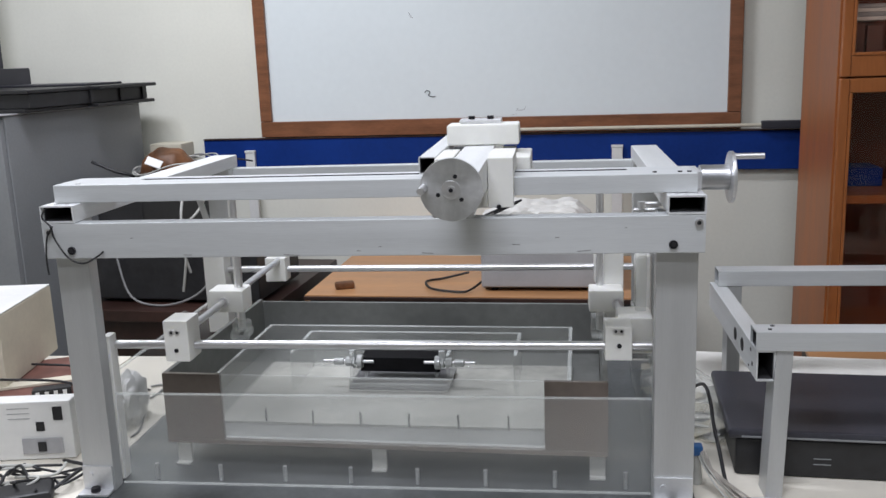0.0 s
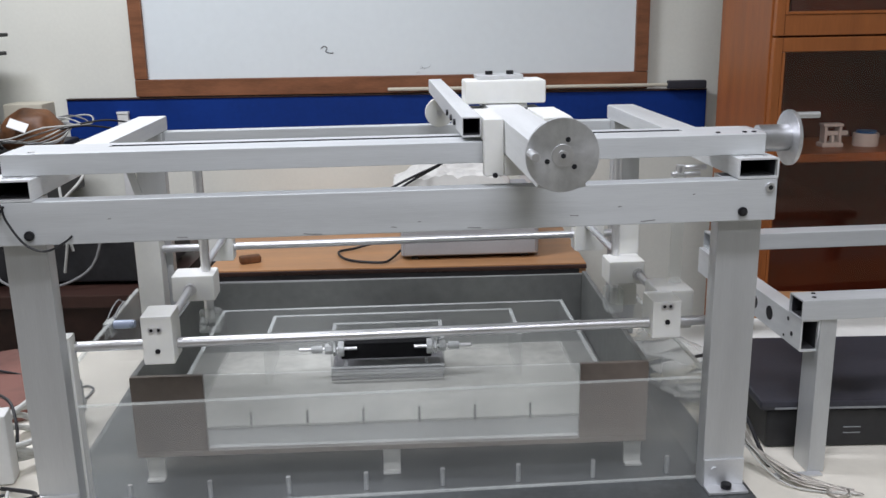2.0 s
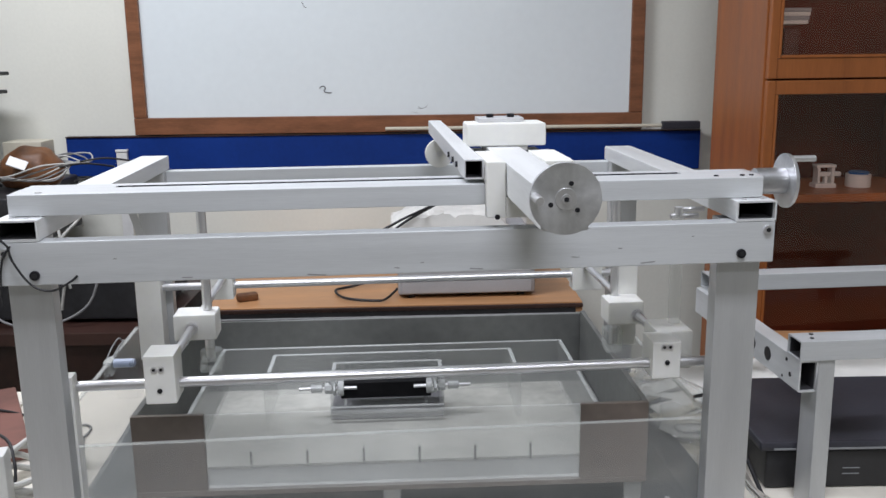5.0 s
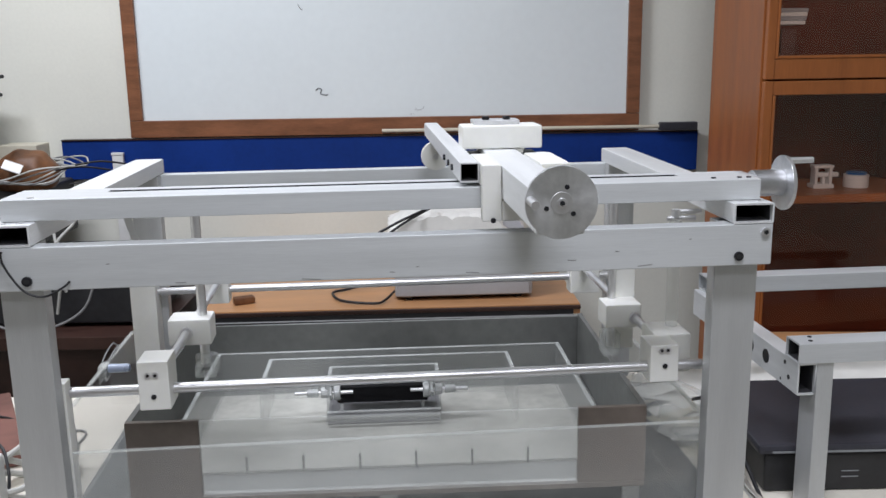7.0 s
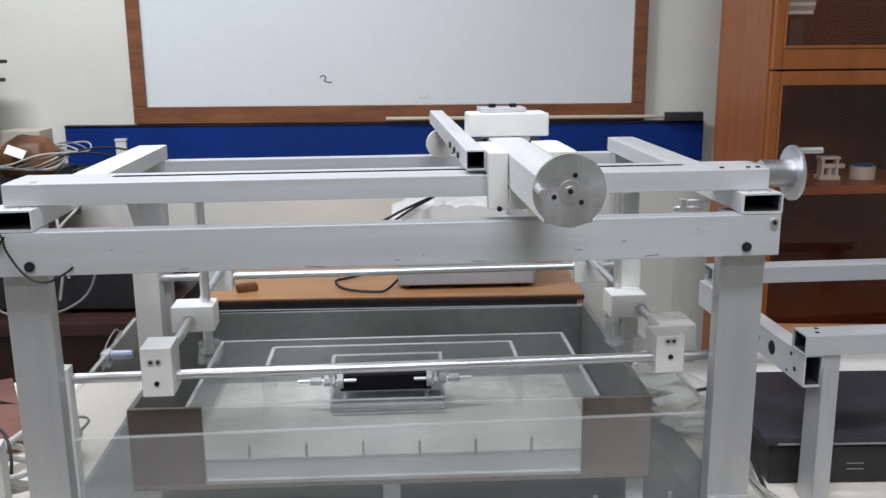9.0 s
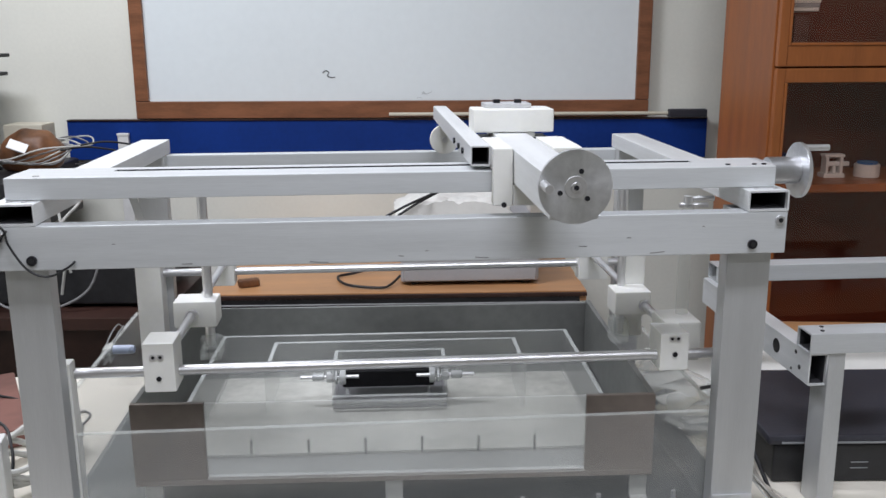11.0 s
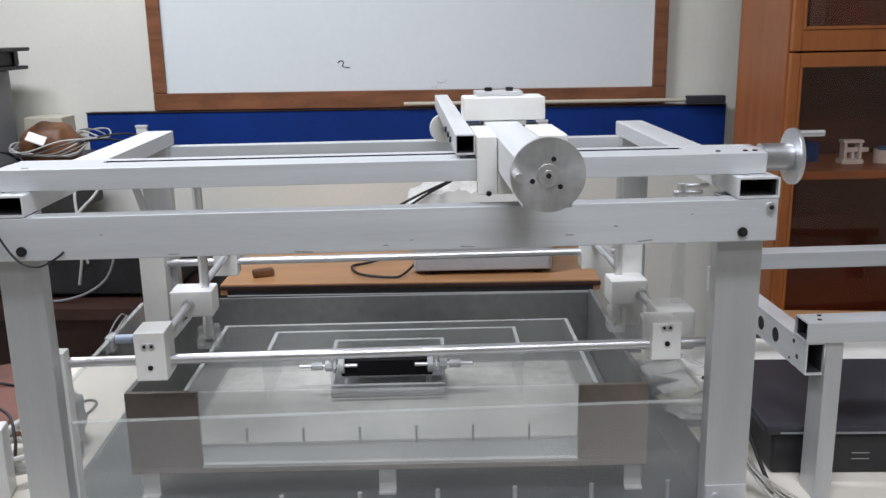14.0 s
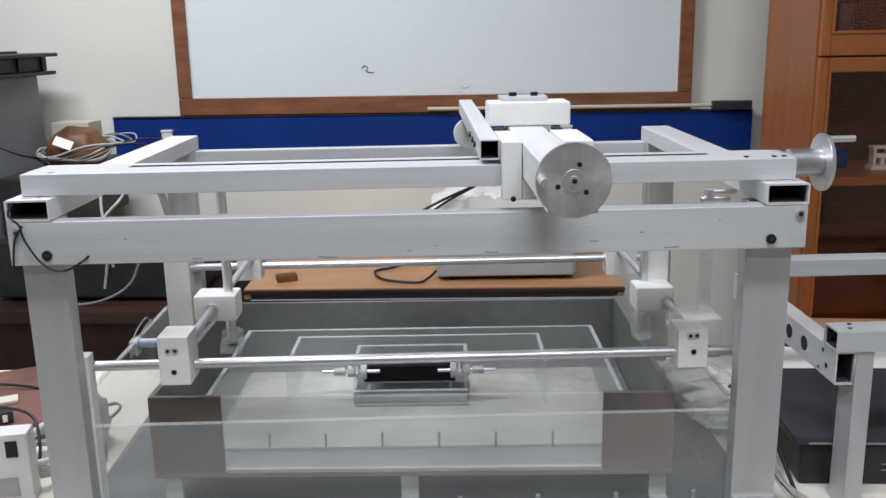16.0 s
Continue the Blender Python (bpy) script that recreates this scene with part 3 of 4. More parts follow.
def rig_frame():
    fb = part("front_beam", tube(-0.573, 0.347, 1.112, 1.137, 1.117, 1.168, "x"), ALU_X, RIG, "brushed aluminium cross beam")
    rb = part("rear_beam", tube(-0.573, 0.347, 1.725, 1.750, 1.117, 1.168, "x"), ALU_X, RIG)
    for x0, x1 in ((XL0, XL1), (XR0, XR1)):
        skew = 0.015 if x0 < 0 else 0.006  # the side bars run slightly inwards to the rear

        def bar(bm):
            for v in bm.verts:
                v.co.x += skew * (v.co.y - 1.112) / 0.64
            return bm
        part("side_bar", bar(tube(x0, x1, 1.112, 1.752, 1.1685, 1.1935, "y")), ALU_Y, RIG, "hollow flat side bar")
        # added dark liner: paints the shade inside the hollow bar
        part("bar_shade", bar(tube(x0 + 0.0026, x1 - 0.0026, 1.118, 1.74, 1.1711, 1.1909, "y", 0.0008, 0.0008)), TUBE_SHADE, RIG)
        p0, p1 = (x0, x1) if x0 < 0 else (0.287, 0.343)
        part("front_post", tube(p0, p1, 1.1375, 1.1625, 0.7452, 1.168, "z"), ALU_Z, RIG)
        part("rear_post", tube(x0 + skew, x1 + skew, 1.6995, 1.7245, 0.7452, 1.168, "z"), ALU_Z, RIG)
        for y0, y1, yf in ((1.096, 1.137, -1),):
            br = part("foot_bracket", merge(box(p0 + 0.001, p1 - 0.001, 1.1335, 1.1372, 0.7455, 0.786, 0.001), box(p0 + 0.001, p1 - 0.001, 1.113, 1.1334, 0.7455, 0.7495, 0.001)), ALU, RIG, "bent aluminium foot bracket")
            bb = part("bolt", cyl((p0 + p1) / 2, 1.1235, 0.7496, 0.0070, 0.007, "z", 20, bevel=0.001), BOLT, br, "black socket bolt")
            part("rivet", cyl(p0 + 0.014, 1.1310, 0.772, 0.004, 0.0025, "y", 16), ALU, br)
    random.seed(17)
    for x, z, w in ((-0.36, 1.121, 0.012), (-0.21, 1.1195, 0.022), (-0.115, 1.1245, 0.006), (-0.085, 1.130, 0.004), (-0.02, 1.1205, 0.016), (0.10, 1.131, 0.010), (0.155, 1.140, 0.005), (0.19, 1.1215, 0.018), (0.245, 1.152, 0.003), (-0.44, 1.146, 0.004)):
        sc = box(-w / 2, w / 2, -0.0002, 0.0002, -0.0005, 0.0005, 0.0001)
        sc.transform(pose(x, 1.1119, z, 0, random.uniform(-6, 6), 0))
        part("scratch", sc, CABLE_G, fb, "short dark scuff")
    bolt(0.306, 1.1085, 1.129, 0.0058, fb)
    bolt(0.338, 1.1085, 1.158, 0.0055, fb, mat=STEEL)
    bolt(-0.531, 1.1085, 1.129, 0.0058, fb)
    bolt(-0.562, 1.1085, 1.156, 0.0055, fb, mat=STEEL)
    for x in (0.312, 0.336, -0.555, -0.538):
        part("rivet", cyl(x, 1.126, 1.1934, 0.0035, 0.0012, "z", 14), STEEL, RIG)
    st = tube(-0.0065, 0.0065, -0.0015, 0.0015, 0, 0.172, "z", 0.0008, 0.0008)
    st.transform(pose(-0.530, 1.662, 1.000, 3, -14, 0))
    part("brace_strap", st, ALU_Z, RIG, "thin leaning aluminium strap")
    # upper rail with its slot
    ur = part("upper_rail", merge(tube(-0.561, 0.3385, 1.134, 1.180, 1.194, 1.2195, "x", 0.002, 0.0015), box(-0.561, 0.3385, 1.198, 1.214, 1.194, 1.2190, 0.001),
                                  box(-0.561, -0.452, 1.1802, 1.1978, 1.194, 1.2192, 0.0005), box(0.252, 0.3385, 1.1802, 1.1978, 1.194, 1.2192, 0.0005)), ALU_X, RIG, "slotted aluminium rail across the top")
    part("end_cap", box(0.3387, 0.3473, 1.152, 1.2135, 1.1945, 1.219, 0.001), ALU, ur)
    # added dark strip in place of the shade down in the slot
    part("slot_shade", box(-0.4518, 0.2518, 1.1966, 1.1978, 1.1945, 1.2186, 0), TUBE_SHADE, ur, "dark strip painted as shade in the slot between the rails")
    for x in (0.285, 0.318, 0.330):
        part("rivet", cyl(x, 1.15, 1.2194, 0.003, 0.0015, "z", 14), BOLT, ur, "dark set screw")
    for x in (-0.53,):
        part("rivet", cyl(x, 1.147, 1.2194, 0.004, 0.0012, "z", 14), STEEL, ur)


def crank(name, m, parent):
    """A crank disc facing along local -y, with hub, screws and grip pin."""
    c = part(name, cyl(0, 0, 0, 0.035, 0.005, "y", 64, bevel=0.0006), CRANK, parent, "turned aluminium crank disc", local=True)
    c.matrix_basis = world_of(parent).inverted() @ m
    part("hub", merge(cyl(0, -0.0015, 0, 0.0105, 0.0016, "y", 40, bevel=0.0004), cyl(0, -0.003, 0, 0.0048, 0.0016, "y", 24, bevel=0.0004)), STEEL, c, "bright hub", local=True)
    part("hub_screw", cyl(0, -0.0042, 0, 0.0026, 0.0012, "y", 6), BOLT, c, local=True)
    for a in (72, 200, 316):
        part("screw", cyl(0.0155 * math.cos(radians(a)), -0.0009, 0.0155 * math.sin(radians(a)), 0.0024, 0.001, "y", 16), BOLT, c, "dark countersunk screw", local=True)
    return c


def cranks():
    d = crank("crank_disc", pose(0.0395, 0.899, 1.238), RIG)
    part("grip_pin", cyl(-0.030, -0.028, 0.003, 0.0042, 0.028, "y", 20, bevel=0.0008), STEEL, d, "short steel grip pin", local=True)
    e = crank("crank_disc", pose(0.392, 1.181, 1.207, 0, 0, 90), RIG)
    part("grip_pin", cyl(0.019, -0.045, 0.0255, 0.0042, 0.045, "y", 20, bevel=0.0008), STEEL, e, "steel grip pin", local=True)
    part("crank_hub", merge(cyl(0.3475, 1.181, 1.207, 0.017, 0.0395, "x", 40, bevel=0.001)), DISC, RIG, "turned aluminium hub")


def carriage():
    # white block that rides on the upper rail
    blk = part("carriage_block", merge(box(-0.007, 0.0165, 1.118, 1.133, 1.180, 1.2475, 0.002), box(0.0165, 0.0635, 1.118, 1.133, 1.180, 1.2055, 0.002), box(0.0635, 0.098, 1.118, 1.133, 1.180, 1.2475, 0.002),
                                       box(-0.007, 0.0165, 1.133, 1.235, 1.2205, 1.2475, 0.001), box(0.0635, 0.098, 1.133, 1.235, 1.2205, 1.2475, 0.001), box(-0.007, 0.098, 1.216, 1.235, 1.180, 1.2055, 0.002)), NYLON, RIG, "milky white nylon carriage block")
    part("side_block", box(0.0635, 0.118, 1.236, 1.36, 1.200, 1.234, 0.002), NYLON, RIG, "milky white nylon block")
    part("neck", box(0.020, 0.075, 1.302, 1.345, 1.246, 1.2535, 0.001), NYLON, RIG)
    part("shim", box(-0.004, 0.094, 1.305, 1.35, 1.2345, 1.2395, 0.0008), BLACK, RIG, "thin black shim")
    part("rear_block", box(-0.004, 0.0165, 1.236, 1.36, 1.19, 1.234, 0.002), NYLON, RIG, "milky white nylon block")
    part("bridge", box(0.020, 0.075, 1.303, 1.345, 1.2397, 1.2459, 0.001), NYLON, RIG)
    part("top_block", box(-0.010, 0.100, 1.298, 1.352, 1.2462, 1.2775, 0.003), NYLON, RIG, "milky white nylon top block")
    tp = part("top_plate", box(0.008, 0.072, 1.318, 1.358, 1.2777, 1.2835, 0.001), ALU, RIG, "small aluminium cap plate")
    for x in (0.026, 0.055):
        part("cap_screw", cyl(x, 1.330, 1.2836, 0.0052, 0.005, "z", 20, bevel=0.0006), BOLT, tp, "black cap screw")
    for x in (0.006, 0.078):
        part("cap_screw", cyl(x, 1.1155, 1.1815, 0.0032, 0.004, "y", 16, bevel=0.0006), BOLT, blk, "black cap screw")
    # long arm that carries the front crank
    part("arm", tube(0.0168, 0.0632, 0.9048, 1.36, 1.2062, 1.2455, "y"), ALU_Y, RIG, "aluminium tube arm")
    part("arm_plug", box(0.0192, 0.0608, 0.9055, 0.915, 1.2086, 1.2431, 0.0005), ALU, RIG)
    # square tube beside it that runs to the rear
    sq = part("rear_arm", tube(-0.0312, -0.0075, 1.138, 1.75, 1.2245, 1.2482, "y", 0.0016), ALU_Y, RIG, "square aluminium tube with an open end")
    # dark inner tube added as the shade seen through the open end
    part("tube_shade", tube(-0.0294, -0.0093, 1.142, 1.7, 1.2263, 1.2464, "y", 0.0006, 0.0005), TUBE_SHADE, sq)
    wh = part("guide_wheel", cyl(-0.020, 1.640, 1.199, 0.0250, 0.010, "y", 40, bevel=0.0015), NYLON, RIG, "white nylon guide wheel")
    part("axle", cyl(-0.020, 1.634, 1.199, 0.005, 0.03, "y", 16), STEEL, wh)
    part("wheel_bracket", box(-0.028, -0.012, 1.6505, 1.656, 1.185, 1.2244, 0.001), ALU, RIG)
    for y in (1.22, 1.27, 1.33):
        part("set_screw", cyl(-0.034, y, 1.233, 0.004, 0.003, "x", 14), BOLT, sq, "black set screw")


def sliders():
    zr = 0.9635
    part("guide_rod", cyl(-0.527, 1.190, zr, 0.0067, 0.83, "x", 28), STEEL, RIG, "polished steel front guide rod")
    part("guide_rod", cyl(-0.527, 1.682, zr, 0.0067, 0.83, "x", 28), STEEL, RIG, "polished steel rear guide rod")
    part("guide_rod", cyl(-0.4085, 1.196, 0.985, 0.0058, 0.48, "y", 28), STEEL, RIG, "polished steel side guide rod")
    part("guide_rod", cyl(0.2505, 1.196, 0.985, 0.0058, 0.48, "y", 28), STEEL, RIG, "polished steel side guide rod")
    # end plates on the posts
    for x0, x1, y0, z0, z1 in ((-0.5365, -0.5235, 1.172, 0.7465, 0.982),):
        part("end_plate", box(x0, x1, y0, y0 + 0.022, z0, z1, 0.002), NYLON, RIG, "white nylon rod plate")
    for x0, x1 in ((-0.564, -0.520), (0.306, 0.338)):
        part("rear_plate", box(x0, x1, 1.658, 1.6985, 0.835 if x0 < 0 else 0.86, 1.000 if x0 < 0 else 0.992, 0.002 if x0 < 0 else 0.010), NYLON, RIG, "tall white nylon rod plate")

    def slider(x0, x1, z0, z1, y0, y1, holes):
        b = part("slider_block", box(x0, x1, y0, y1, z0, z1, 0.002), NYLON, RIG, "white nylon slider block")
        for hx, hz, r, mat in holes:
            part("screw", cyl(hx, y0 - (0.0012 if r > 0.003 else 0.0016), hz, r, 0.002, "y", 18), mat, b, "dark screw head" if mat is BOLT else "steel screw head")
        return b

    slider(-0.4335, -0.3950, 0.944, 1.008, 1.165, 1.212, [(-0.4150, 0.962, 0.0032, BOLT), (-0.4205, 0.990, 0.0040, STEEL), (-0.4115, 0.990, 0.0040, STEEL), (-0.4205, 0.9902, 0.0020, BOLT), (-0.4115, 0.9902, 0.0020, BOLT)])
    slider(0.2215, 0.2600, 0.946, 0.997, 1.174, 1.2215, [(0.2415, 0.9685, 0.0034, BOLT), (0.2365, 0.990, 0.0040, STEEL), (0.2445, 0.990, 0.0040, STEEL), (0.2365, 0.9902, 0.0020, BOLT), (0.2445, 0.9902, 0.0020, BOLT)])
    part("slider_body", box(0.2430, 0.2940, 1.2218, 1.285, 0.940, 0.996, 0.004), NYLON, RIG, "large white nylon block")
    # rear sliders
    part("slider_block", box(-0.4360, -0.3935, 1.664, 1.70, 0.941, 0.990, 0.002), NYLON, RIG, "white nylon slider block")
    part("slider_block", box(0.228, 0.282, 1.664, 1.70, 0.935, 0.995, 0.002), NYLON, RIG, "white nylon slider block")
    # mid blocks on the side rods with vertical rods
    m1 = part("mid_block", box(-0.4345, -0.3735, 1.352, 1.398, 0.966, 1.005, 0.003), NYLON, RIG, "white nylon clamp block")
    m2 = part("mid_block", box(0.2055, 0.2600, 1.338, 1.384, 0.970, 1.006, 0.003), NYLON, RIG, "white nylon clamp block")
    part("bushing", cyl(-0.408, 1.347, 0.985, 0.009, 0.006, "y", 24), STEEL, m1)
    part("bushing", cyl(0.250, 1.333, 0.985, 0.009, 0.006, "y", 24), STEEL, m2)
    part("vertical_rod", cyl(-0.3885, 1.378, 0.93, 0.0070, 0.24, "z", 24), STEEL, RIG, "vertical steel rod")
    part("vertical_rod", cyl(0.2240, 1.376, 0.93, 0.0060, 0.24, "z", 24), STEEL, RIG, "vertical steel rod")
    part("clear_rod", cyl(0.279, 1.262, 0.9965, 0.0085, 0.155, "z", 24), ACRYLIC_HAZE, RIG, "clear plastic rod")
    part("rod_knob", merge(cyl(0.267, 1.262, 1.149, 0.0035, 0.040, "x", 16, bevel=0.0008), cyl(0.275, 1.262, 1.158, 0.0035, 0.040, "x", 16, bevel=0.0008), cyl(0.279, 1.262, 1.1515, 0.006, 0.010, "z", 16)), STEEL, RIG, "small steel turning knob")
    part("probe_holder", merge(cyl(-0.3845, 1.366, 0.932, 0.0165, 0.016, "z", 32, bevel=0.002), box(-0.400, -0.369, 1.346, 1.36, 0.918, 0.926, 0.002), box(-0.400, -0.393, 1.348, 1.38, 0.922, 0.934, 0.001), box(-0.376, -0.369, 1.348, 1.38, 0.922, 0.934, 0.001)), ACRYLIC_EDGE, RIG, "clear plastic probe holder")
    part("probe_holder", box(0.210, 0.236, 1.36, 1.392, 0.918, 0.955, 0.004), ACRYLIC_EDGE, RIG, "clear plastic probe holder")
    part("clamp_bar", box(0.2310, 0.2630, 1.3845, 1.400, 0.922, 1.085, 0.002), NYLON, RIG, "milky white nylon clamp bar")


def guard():
    """Clear sheets between the posts with studs along the foot."""
    g = thing("acrylic_guard", pose(-0.11, 1.17, 0.745), "clear acrylic guard sheets around the tank", "guard")
    for name, a in (("front_sheet", (-0.521, 0.296, 1.164, 1.170, 0.7455, 0.8905)),):
        part(name, box(*a, 0.0006), ACRYLIC, g)
        part("top_edge", box(-0.521, 0.296, 1.164, 1.170, 0.8907, 0.8927, 0.0004), ACRYLIC_EDGE, g, "bright polished edge")
        part("foot_edge", box(-0.521, 0.296, 1.1595, 1.1635, 0.7455, 0.7485, 0.0005), ACRYLIC_EDGE, g, "bright polished edge")
    for x0 in (-0.573, 0.2985):
        part("side_sheet", box(x0, x0 + 0.006, 1.1715 if x0 > 0 else 1.166, 1.675, 0.7455, 0.8905, 0.0006), ACRYLIC, g)
        part("top_edge", box(x0, x0 + 0.006, 1.1715 if x0 > 0 else 1.166, 1.675, 0.8907, 0.8937, 0.0004), ACRYLIC_EDGE, g, "bright polished edge")
    ec = part("edge_clip", merge(box(-0.5765, -0.5735, 1.475, 1.505, 0.868, 0.8935, 0.001), box(-0.5665, -0.5635, 1.475, 1.505, 0.872, 0.8935, 0.001), box(-0.5765, -0.5635, 1.475, 1.505, 0.8938, 0.8965, 0.001)), ACRYLIC_EDGE, g, "clear plastic clip on the sheet edge")
    part("clip_barrel", merge(cyl(-0.5630, 1.49, 0.889, 0.0072, 0.030, "x", 24, bevel=0.001), cyl(-0.5340, 1.49, 0.889, 0.0062, 0.004, "x", 24)), BARREL, ec, "pale bluish barrel")
    wire("clip_wire", [(-0.575, 1.50, 0.897), (-0.5745, 1.53, 0.905), (-0.574, 1.565, 0.907), (-0.572, 1.58, 0.8985), (-0.566, 1.565, 0.903), (-0.565, 1.53, 0.903), (-0.565, 1.50, 0.897)], 0.0013, CABLE_G, ec, "thin bent spring wire")
    for k in range(-5, 3):
        part("stud", cyl(0.045 + 0.1035 * k, 1.1785, 0.7455, 0.0032, 0.026, "z", 12, bevel=0.0006), STEEL, g, "threaded steel stud")


rig_frame()
cranks()
carriage()
sliders()
guard()


# ---- the tank ----
def tank():
    T = thing("tank", pose(-0.1225, 1.213, 0.745, 0, 0, -2.2), "grey-brown acrylic tank on white feet with a clear window", "tank")
    w, d, z0, z1, t = 0.3505, 0.452, 0.040, 0.158, 0.008
    part("floor_panel", box(-w, w, 0, d, z0, z0 + t, 0.001), TANK, T, local=True)
    part("back_panel", box(-w, w, d - t, d, z0 + t, z1 - 0.006, 0.001), TANK_IN, T, local=True)
    for x in (-w, w - t):
        part("side_panel", box(x, x + t, t, d - t, z0 + t, z1, 0.001), TANK_IN, T, local=True)
    a, b = -0.2535, 0.2565  # the window
    part("front_panel", box(-w, a, 0, t, z0 + t, z1, 0.001), TANK, T, "grey-brown front panel", local=True)
    part("front_panel", box(b, w, 0, t, z0 + t, z1, 0.001), TANK, T, "grey-brown front panel", local=True)
    part("window", box(a, b, 0.001, 0.007, z0 + t + 0.004, z1 - 0.001, 0.0005), ACRYLIC_HAZE, T, "scuffed clear acrylic window", local=True)
    part("window_edge", box(a, b, -0.001, 0.008, z0 + t, z0 + t + 0.004, 0.0005), ACRYLIC_EDGE, T, "bright acrylic edge", local=True)
    part("inner_floor", box(-w + t + 0.001, w - t - 0.001, t + 0.001, d - t - 0.001, z0 + t, z0 + t + 0.004, 0.0005), TANK_IN, T, local=True)
    for x in (-0.330, -0.004, 0.335):
        for y in (0.012, d - 0.03):
            part("foot", merge(box(x - 0.012, x + 0.012, y, y + 0.006, 0.0005, z0 - 0.0005, 0.001), box(x - 0.012, x + 0.012, y - 0.01, y, 0.0005, 0.004, 0.0008)), FOOT_P, T, "small white angle foot", local=True)
    for k in range(6):
        part("pin", cyl(-0.2045 + 0.0802 * k, 0.060, z0 + t + 0.004, 0.0018, 0.024, "z", 10), BOLT, T, "dark thin pin", local=True)
    return T


tank()


def trays():
    fl = 0.745 + 0.040 + 0.008 + 0.004 + 0.0005
    def tray(x0, x1, y0, y1, ztop, t, label, floor_mat, rim, front=None, reach=None):
        m = thing("tray", pose((x0 + x1) / 2, (y0 + y1) / 2, fl, 0, 0, -1.6), label, "tray", "nested trays")
        hx, hy, h = (x1 - x0) / 2, (y1 - y0) / 2, ztop - fl
        hf = h if front is None else front - fl
        ys = -hy + t if reach is None else hy - reach
        sheets = ((-hx, hx, -hy, -hy + t, hf), (-hx, hx, hy - t, hy, h), (-hx, -hx + t, ys, hy - t, h), (hx - t, hx, ys, hy - t, h))
        for k, (a0, a1, b0, b1, top) in enumerate(sheets):
            if top < 0.01:
                continue
            part("wall_sheet", box(a0, a1, b0, b1, 0.004, top, 0.0005), ACRYLIC, m, local=True)
            part("rim", box(a0, a1, b0, b1, top + 0.0002, top + rim, 0.0004), ACRYLIC_EDGE, m, "bright polished rim", local=True)
        if floor_mat:
            part("bottom", box(-hx, hx, -hy, hy, 0, 0.0038, 0.0006), floor_mat, m, local=True)
        return m
    tray(-0.408, 0.179, 1.272, 1.566, 0.877, 0.0065, "large clear acrylic tray with a pale frosted floor", TANK_FLOOR, 0.0012, 0.80)
    fl += 0.0042
    tray(-0.318, 0.086, 1.29, 1.535, 0.875, 0.0065, "medium clear acrylic tray inside another", None, 0.001, 0.80, 0.13)
    fl += 0.0042
    small = tray(-0.2155, -0.0335, 1.425, 1.518, 0.864, 0.0065, "small clear acrylic tray holding the specimen", STRIP, 0.0015, 0.820)
    part("front_ledge", box(-0.088, 0.088, -0.0535, -0.0475, 0.0, 0.0085, 0.0006), ACRYLIC_EDGE, small, "narrow clear ledge", local=True)
    # no real part: a thin dark strip as the shadow before the ledge
    part("shadow_strip", box(-0.089, 0.089, -0.0605, -0.0540, 0.0, 0.0030, 0.0006), STRIP, small, "dark grey strip painted as the tray's shadow", local=True)


trays()


def specimen():
    s = thing("specimen", pose(-0.128, 1.462, 0.8145, 0, 0, -1.6), "black rubber specimen sheet with clear clamp fittings", "specimen")
    part("sheet", merge(box(-0.072, 0.074, -0.012, 0.032, 0.0335, 0.0385, 0.0015), box(-0.072, 0.074, -0.012, -0.008, 0.012, 0.0345, 0.001)), RUBBER, s, "black rubber sheet", local=True)
    for x in (-0.066, 0.066):
        part("support", box(x - 0.003, x + 0.003, -0.007, 0.02, -0.004, 0.0315, 0.0008), ACRYLIC_EDGE, s, local=True)
    for sgn in (-1, 1):
        f = part("fitting", merge(cyl(sgn * 0.071 - 0.005, -0.016, 0.032, 0.0125, 0.010, "x", 24, bevel=0.0015), cyl(sgn * 0.091 - 0.006, -0.016, 0.032, 0.0095, 0.012, "x", 8, bevel=0.0015), cyl(sgn * 0.110 - 0.009, -0.016, 0.032, 0.0065, 0.018, "x", 16, bevel=0.001),
                                  cyl(sgn * 0.082 - 0.003, -0.016, 0.036, 0.006, 0.018, "z", 16, bevel=0.001)), FITTING, s, "cloudy plastic clamp fitting", local=True)
        part("nut", cyl(sgn * 0.081 - 0.003, -0.016, 0.032, 0.0120, 0.005, "x", 6, bevel=0.0012), FITTING, f, "steel nut", local=True)
        part("spindle", cyl(sgn * 0.092 - 0.046, -0.016, 0.032, 0.0030, 0.092, "x", 14), STEEL, f, "thin steel spindle", local=True)


specimen()


